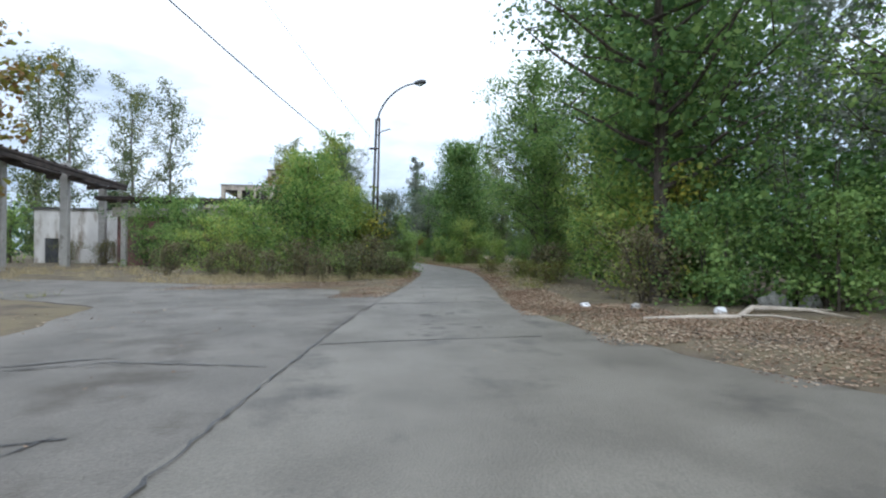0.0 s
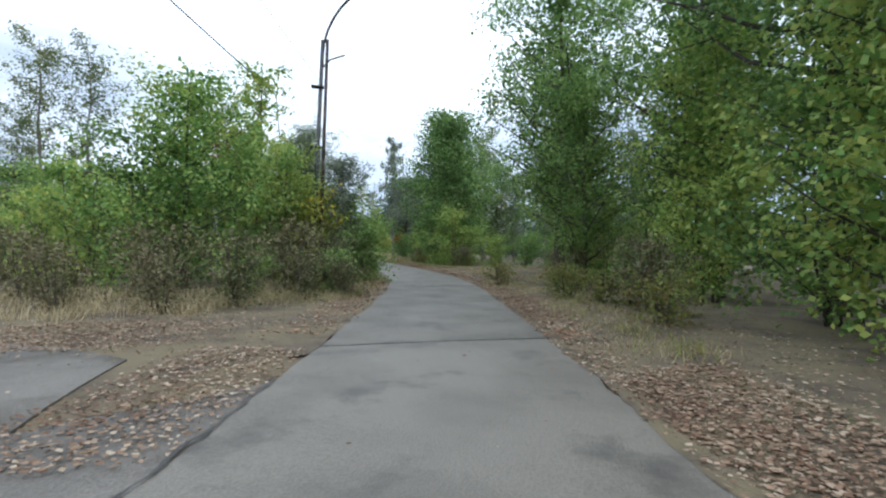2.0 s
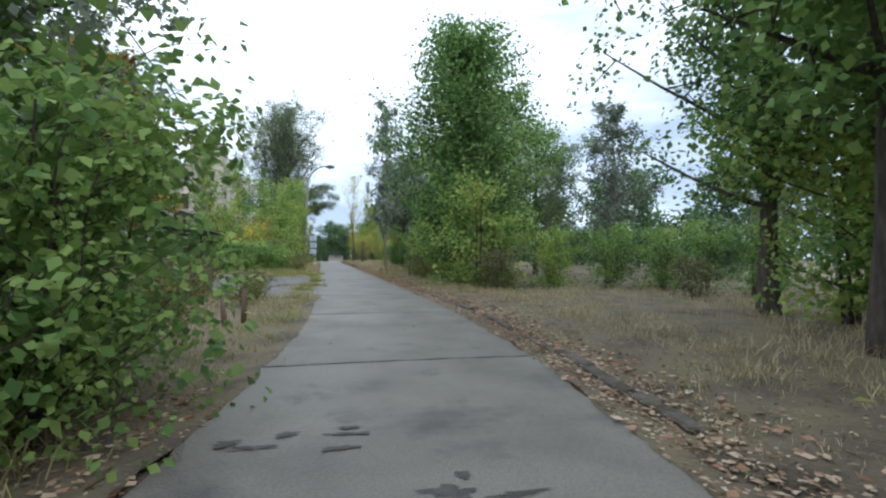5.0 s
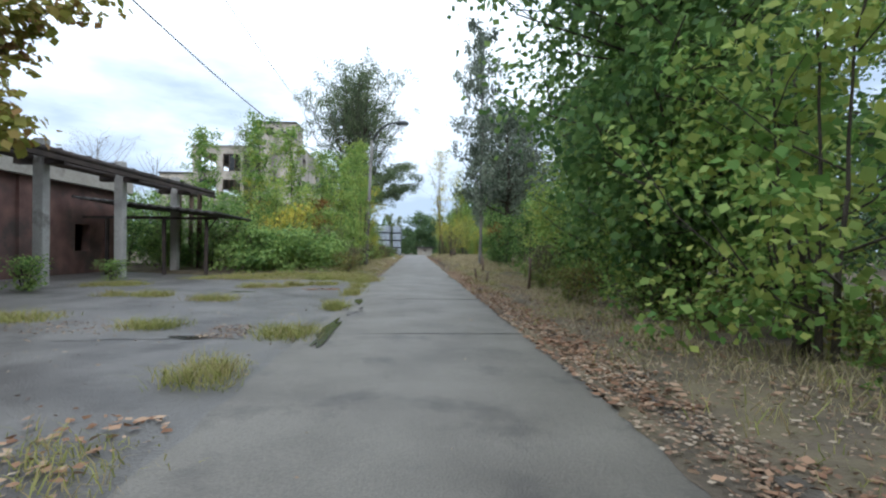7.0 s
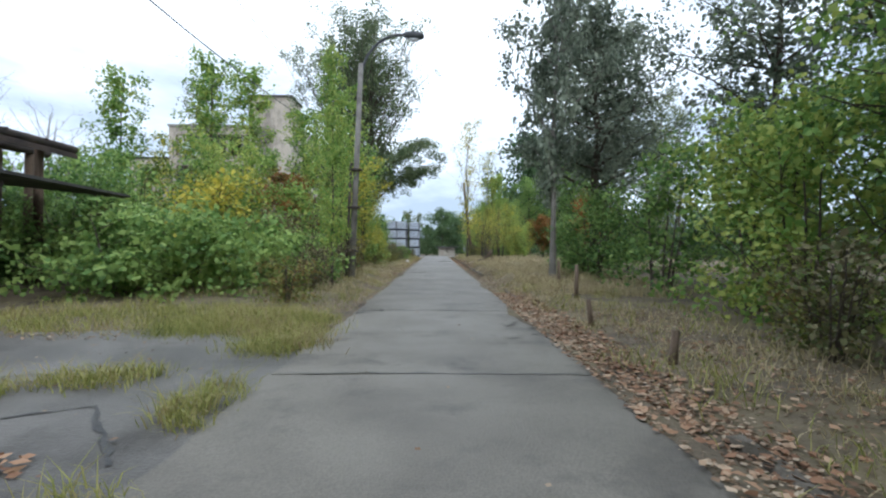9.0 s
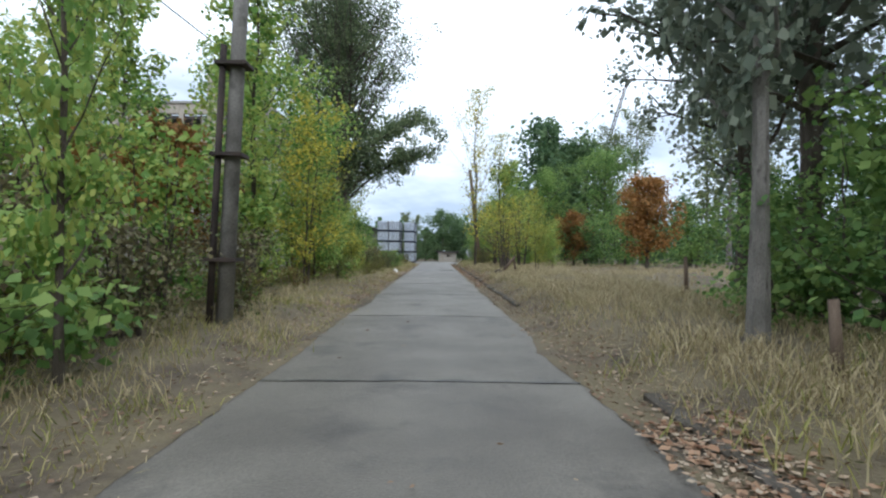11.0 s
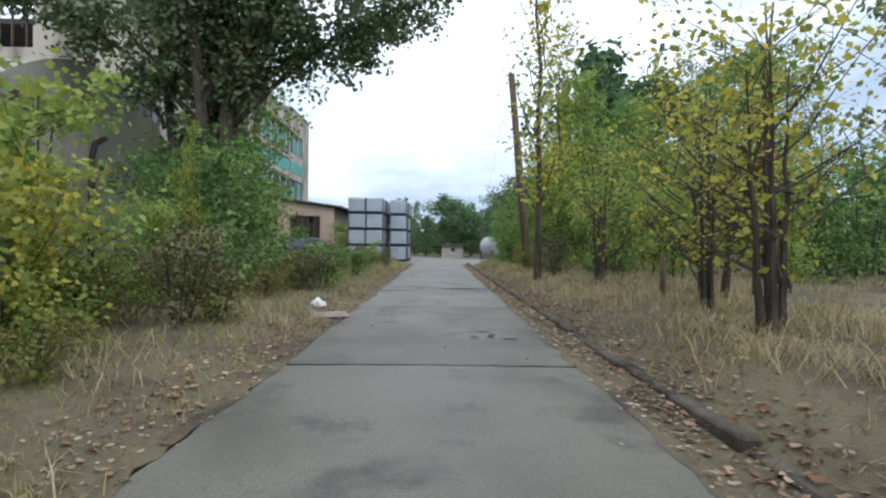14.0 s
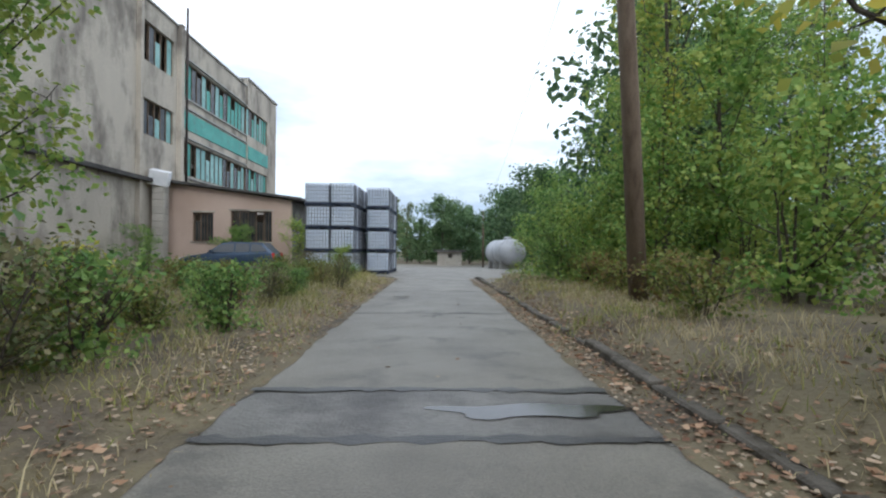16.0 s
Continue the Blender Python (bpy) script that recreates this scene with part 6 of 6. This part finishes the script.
# ---- weeds round the end of the lane and by the yard ----
for x0, x1, y0, y1, n, s, kinds in [(-5.2, -2.6, 96, 111, 15, 0.6, (B_LOW, B_LOW, B_WEED, B_BROWN)), (-10, -5.2, 98, 112, 16, 0.65, (B_LOW, B_WEED, B_LOW)), (-7.5, -3.0, 38.4, 40.6, 9, 0.62, (B_BROWN, B_LOW, B_BROWN)), (-6.5, -3.2, 34.8, 38.0, 8, 0.62, (B_BROWN, B_BROWN, B_LOW))]:
    for k in range(n):
        y = y0 + (y1 - y0) * (k + rng_w.random()) / n
        plant(kinds[k % len(kinds)], rng_w.uniform(x0, x1), y, s * rng_w.uniform(0.7, 1.2))


def far_woods():
    """The woods all round, far behind: one belt of leaf masses with an uneven top."""
    rng = np.random.default_rng(77)
    n = 26000
    a = rng.uniform(0, 2 * math.pi, n)
    r = 1.0 + rng.uniform(-0.06, 0.10, n)
    x, y = -2 + 82 * r * np.cos(a), 85 + 135 * r * np.sin(a)
    top = 8.5 + 2.6 * np.sin(a * 23) + 1.8 * np.sin(a * 57 + 1) + 1.2 * np.sin(a * 131 + 2)
    z = -1.2 + (top + 1.2) * rng.uniform(0, 1, n) ** 0.7
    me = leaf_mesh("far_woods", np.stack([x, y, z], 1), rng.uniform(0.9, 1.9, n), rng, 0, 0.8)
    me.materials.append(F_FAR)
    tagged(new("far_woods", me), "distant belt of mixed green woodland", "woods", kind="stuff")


far_woods()


# ================= grass and fallen leaves =================
def blades(name, label, regions, material, seed, wide=0.006):
    """Grass: bent tapering blades in tussocks. regions: x0, x1, y0, y1, count, height; x may follow the road's edge."""
    rng = np.random.default_rng(seed)
    P, Hs = [], []
    for x0, x1, y0, y1, n, h in regions:
        tuss = max(1, n // 30)
        tx, ty = rng.uniform(x0, x1, tuss), rng.uniform(y0, y1, tuss)
        pick = rng.integers(0, tuss, n)
        th = h * rng.uniform(0.3, 1.05, tuss)
        sd = min(0.2, 0.22 * (x1 - x0), 0.22 * (y1 - y0))
        px_, py_ = tx[pick] + rng.normal(size=n) * sd, ty[pick] + rng.normal(size=n) * sd
        px_ = px_ + np.where(py_ < 40, np.interp(py_, ROAD_Y, ROAD_X), 0)
        z, d = near_ground(px_, py_)
        keep = (d > 0.12) | (h < 0.3)
        P.append(np.stack([px_, py_, z], 1)[keep])
        Hs.append(th[pick][keep])
    P, Hs = np.concatenate(P), np.concatenate(Hs)
    Hs = Hs[:, None] * rng.uniform(0.6, 1.2, (len(P), 1))
    n = len(P)
    a = rng.uniform(0, 6.28, n)
    d = np.stack([np.cos(a), np.sin(a), np.zeros(n)], 1)
    b = rng.uniform(0, 6.28, n)
    s = np.stack([np.cos(b), np.sin(b), np.zeros(n)], 1) * wide * (0.7 + Hs)
    bend = rng.uniform(0.3, 1.5, (n, 1)) * Hs
    up = np.array([[0, 0, 1.0]])
    mid = P + up * Hs * 0.55 + d * bend * 0.3
    tip = P + up * Hs * rng.uniform(0.35, 1.0, (n, 1)) + d * bend
    v = np.stack([P - s, P + s, mid + s * 0.7, mid - s * 0.7, tip], 1).reshape(-1, 3)
    me = bpy.data.meshes.new(name)
    me.vertices.add(5 * n)
    me.vertices.foreach_set("co", v.ravel())
    k = 5 * np.arange(n)[:, None]
    loops = np.concatenate([k, k + 1, k + 2, k + 3, k + 3, k + 2, k + 4], 1).ravel()
    me.loops.add(7 * n)
    me.loops.foreach_set("vertex_index", loops)
    me.polygons.add(2 * n)
    me.polygons.foreach_set("loop_start", np.stack([7 * np.arange(n), 7 * np.arange(n) + 4], 1).ravel())
    me.update(calc_edges=True)
    me.materials.append(material)
    tagged(new(name, me), label, "grass", kind="stuff")


blades("dry_grass", "straw-coloured dry grass along the verges", [
    (2.3, 3.8, 26, 42, 1800, 0.12), (3.4, 5.5, 26, 42, 4200, 0.24), (5.5, 13, 27, 42, 5500, 0.34), (2.3, 3.6, 42, 60, 2400, 0.16), (3.2, 5.0, 42, 60, 3600, 0.26), (2.2, 3.2, 60, 76, 3500, 0.22), (2.6, 6.0, 62, 76, 13000, 0.34), (2.3, 3.2, 76, 92, 2600, 0.2), (2.6, 6.0, 76, 92, 11500, 0.3), (6, 14, 68, 96, 8500, 0.36), (14, 24, 72, 104, 1500, 0.5),
    (2.2, 4.0, 92, 112, 4200, 0.24), (4, 13, 92, 108, 5000, 0.36), (2.2, 4.0, 14, 26, 1600, 0.18), (-5.5, -2.3, 20, 39, 5500, 0.32), (-9.5, -3.5, 27, 40.5, 6500, 0.28), (-7, -2.1, 61, 75, 4800, 0.3), (-7, -2.1, 75, 112, 11000, 0.3), (-3.4, -1.75, 60, 112, 6000, 0.12), (2.15, 3.4, 64, 100, 4000, 0.12), (-14, -7, 98, 114, 3000, 0.26), (-13, -4, 18.5, 24, 4500, 0.4), (-21, -11.5, 8, 15, 3200, 0.32), (-26, -14, 22, 34, 3000, 0.45)], F_STRAW, 3)
TUFTS = [(-4.9, 50.2, 0.42, 0.3), (-1.85, 45.4, 0.30, 0.45), (-4.7, 54.0, 0.7, 0.3), (-3.2, 55.1, 0.5, 0.25), (-1.75, 48.9, 0.2, 0.6), (-1.8, 52.0, 0.2, 0.9), (-2.0, 56.6, 0.35, 0.5), (-4.2, 46.2, 0.4, 0.25), (-4.0, 54.7, 0.3, 0.2), (-2.0, 57.2, 0.4, 0.7), (-7.2, 51.1, 0.8, 0.3), (-6.9, 47.0, 0.6, 0.35), (-2.1, 43.2, 0.25, 0.5), (-9.6, 54.5, 0.7, 0.5), (-1.85, 54.4, 0.18, 0.6)]
blades("green_grass", "yellow-green grass growing through the paving and verges", [(x - rx, x + rx, y - ry, y + ry, int(3200 * rx * ry) + 520, 0.29) for x, y, rx, ry in TUFTS] + [
    (-9, -1.8, 57.5, 59.6, 9000, 0.245), (-4, -1.8, 57.2, 59.0, 3500, 0.28), (-3.6, -1.75, 60, 84, 3500, 0.14), (-3.6, -1.75, 84, 112, 3000, 0.14), (2.15, 3.4, 60, 100, 3000, 0.14),
    (-2.6, -1.75, 30, 41, 2500, 0.14), (-7.5, -1.7, 39.4, 41.4, 3500, 0.18), (-10, -6.5, 41.0, 43.0, 1500, 0.22), (-8, -2.0, 60, 72, 3000, 0.3), (-6, -1.9, 84, 112, 5000, 0.3), (2.2, 5, 84, 112, 3000, 0.3), (-13, -6, 98, 113, 2500, 0.26), (-7.5, -2.7, 106, 115, 4000, 0.55), (-9, -2.4, 97, 107, 3500, 0.4), (1.9, 5, 40, 66, 2800, 0.28), (2.4, 3.4, 14, 26, 800, 0.25), (-4.2, -1.9, 20, 30, 900, 0.3), (-18, -10.4, 10, 15, 1500, 0.25)], F_GRASS, 4)


def scatter(name, label, regions, seed, size=0.068, material=None):
    """Fallen leaves lying about, curled and flat, thickest at the road's edges."""
    rng = np.random.default_rng(seed)
    pts = []
    for x0, x1, y0, y1, n in regions:
        y = rng.uniform(y0, y1, n)
        mid = np.interp(y, ROAD_Y, ROAD_X)
        x = x0 + (x1 - x0) * rng.beta(1.6, 1.6, n) + mid
        z, d = near_ground(x, y)
        z = np.where(np.abs(x - mid) < HALF + 0.03, np.maximum(z, 0.014), np.where(d < 0.05, np.maximum(z, -0.004), z))
        pts.append(np.stack([x, y, z + rng.uniform(0.008, 0.035, n)], 1))
    c = np.concatenate(pts)
    n = len(c)
    me = leaf_mesh(name, c, size * rng.uniform(0.5, 1.3, n), rng, 0, 0.75)
    co = np.empty(12 * n)
    me.vertices.foreach_get("co", co)
    co = co.reshape(n, 4, 3)
    co[:, :, 2] = c[:, None, 2] + (co[:, :, 2] - c[:, None, 2]) * 0.28 + 0.004
    me.vertices.foreach_set("co", co.ravel())
    me.materials.append(material or F_LITTER)
    tagged(new(name, me), label, "leaves", kind="stuff")


scatter("leaf_debris", "small brown leaf crumbs and twigs over the earth verges", [
    (1.8, 7.0, 7, 30, 7500), (1.7, 6.5, 30, 70, 7000), (1.7, 6.0, 70, 112, 5000), (-8, -1.7, 15.5, 40, 5500), (-6.5, -1.7, 60, 112, 6000)], 10, 0.045, F_BROWN)
scatter("fallen_leaves", "brown and tan fallen leaves along the road edges", [
    (1.5, 2.4, 10, 40, 10500), (1.5, 2.3, 40, 64, 11500), (1.5, 2.4, 64, 112, 9500), (1.6, 3.2, 8.5, 14, 8000), (2.3, 4.6, 5.4, 9.5, 7000), (3.3, 6.5, 3.2, 7.5, 6500), (4.5, 8.0, 1.8, 6.5, 4000), (1.9, 5.5, 12, 22, 2500), (-2.6, -1.5, 17, 30, 2600), (-2.5, -1.5, 60, 112, 6000), (-9.5, -3.0, 16.4, 18.2, 5500), (-3.2, -1.6, 12.8, 16.0, 2600), (-7.5, -2.2, 16.0, 19.5, 1500), (-2.9, -1.8, 86, 104, 1500), (1.5, 2.3, 88, 100, 1600), (2.2, 4.6, 16, 38, 3000), (2.2, 4.8, 38, 60, 8500), (2.2, 4.2, 84, 112, 1500), (-1.5, 1.5, 4, 112, 200), (-9, -2, 3, 16, 160), (-6, -1.6, 42, 57, 350), (-3.2, -2.4, 45.2, 46.3, 300), (-7.5, -4.0, 45.5, 46.6, 350), (-5.4, -4.3, 49.7, 50.6, 120), (-5.5, -3.8, 53.4, 54.4, 200), (-9, -5, 8, 10.5, 120), (-8.5, -4.0, 57.0, 57.9, 600)], 9, 0.056)

scatter("fallen_leaves", "thick band of large tan and russet leaves along the kerb", [
    (1.5, 2.7, 16, 41, 2600), (-2.6, -1.5, 17, 30, 700), (1.5, 2.4, 42, 64, 4600), (2.2, 4.0, 42, 60, 700), (1.55, 2.4, 78, 104, 1700), (2.2, 3.6, 80, 104, 500), (-2.5, -1.6, 70, 108, 1000), (-2.9, -1.7, 40.4, 42, 160), (-3.4, -2.2, 52.8, 53.4, 120)], 12, 0.095, F_TAN)

# kerb stones along the right-hand edge
kerb = thing("kerb", "low mossy concrete kerb half buried in leaves", "kerb", kind="structure")
stone_mesh = None
for i in range(86):
    y = 28 + i * 0.99
    if 66 < y < 71:
        continue
    x0, x1 = road_x(y) + 2.02, road_x(y + 0.97) + 2.02
    if stone_mesh is None:
        b = boxes((-0.075, 0.075, -0.48, 0.48, -0.12, 0.07), bevel=0.018)
        k = part("kerb_stone", b, M_KERB, kerb)
        stone_mesh = k.data
    else:
        k = new("kerb_stone", stone_mesh)
        k.parent = kerb
    rr = random.Random(i)
    k.matrix_basis = pose((x0 + x1) / 2 + rr.uniform(-0.02, 0.02), y + 0.48, base_z(y) + rr.uniform(-0.075, -0.01) + (0.07 if 66 < y < 112 else -0.04 if 40 < y < 62 else 0), rr.uniform(-1.5, 1.5), rr.uniform(-4, 4), math.degrees(math.atan2(-(x1 - x0), 0.97)))

for tpl, m in FIRST.items():
    tpl.matrix_basis = m
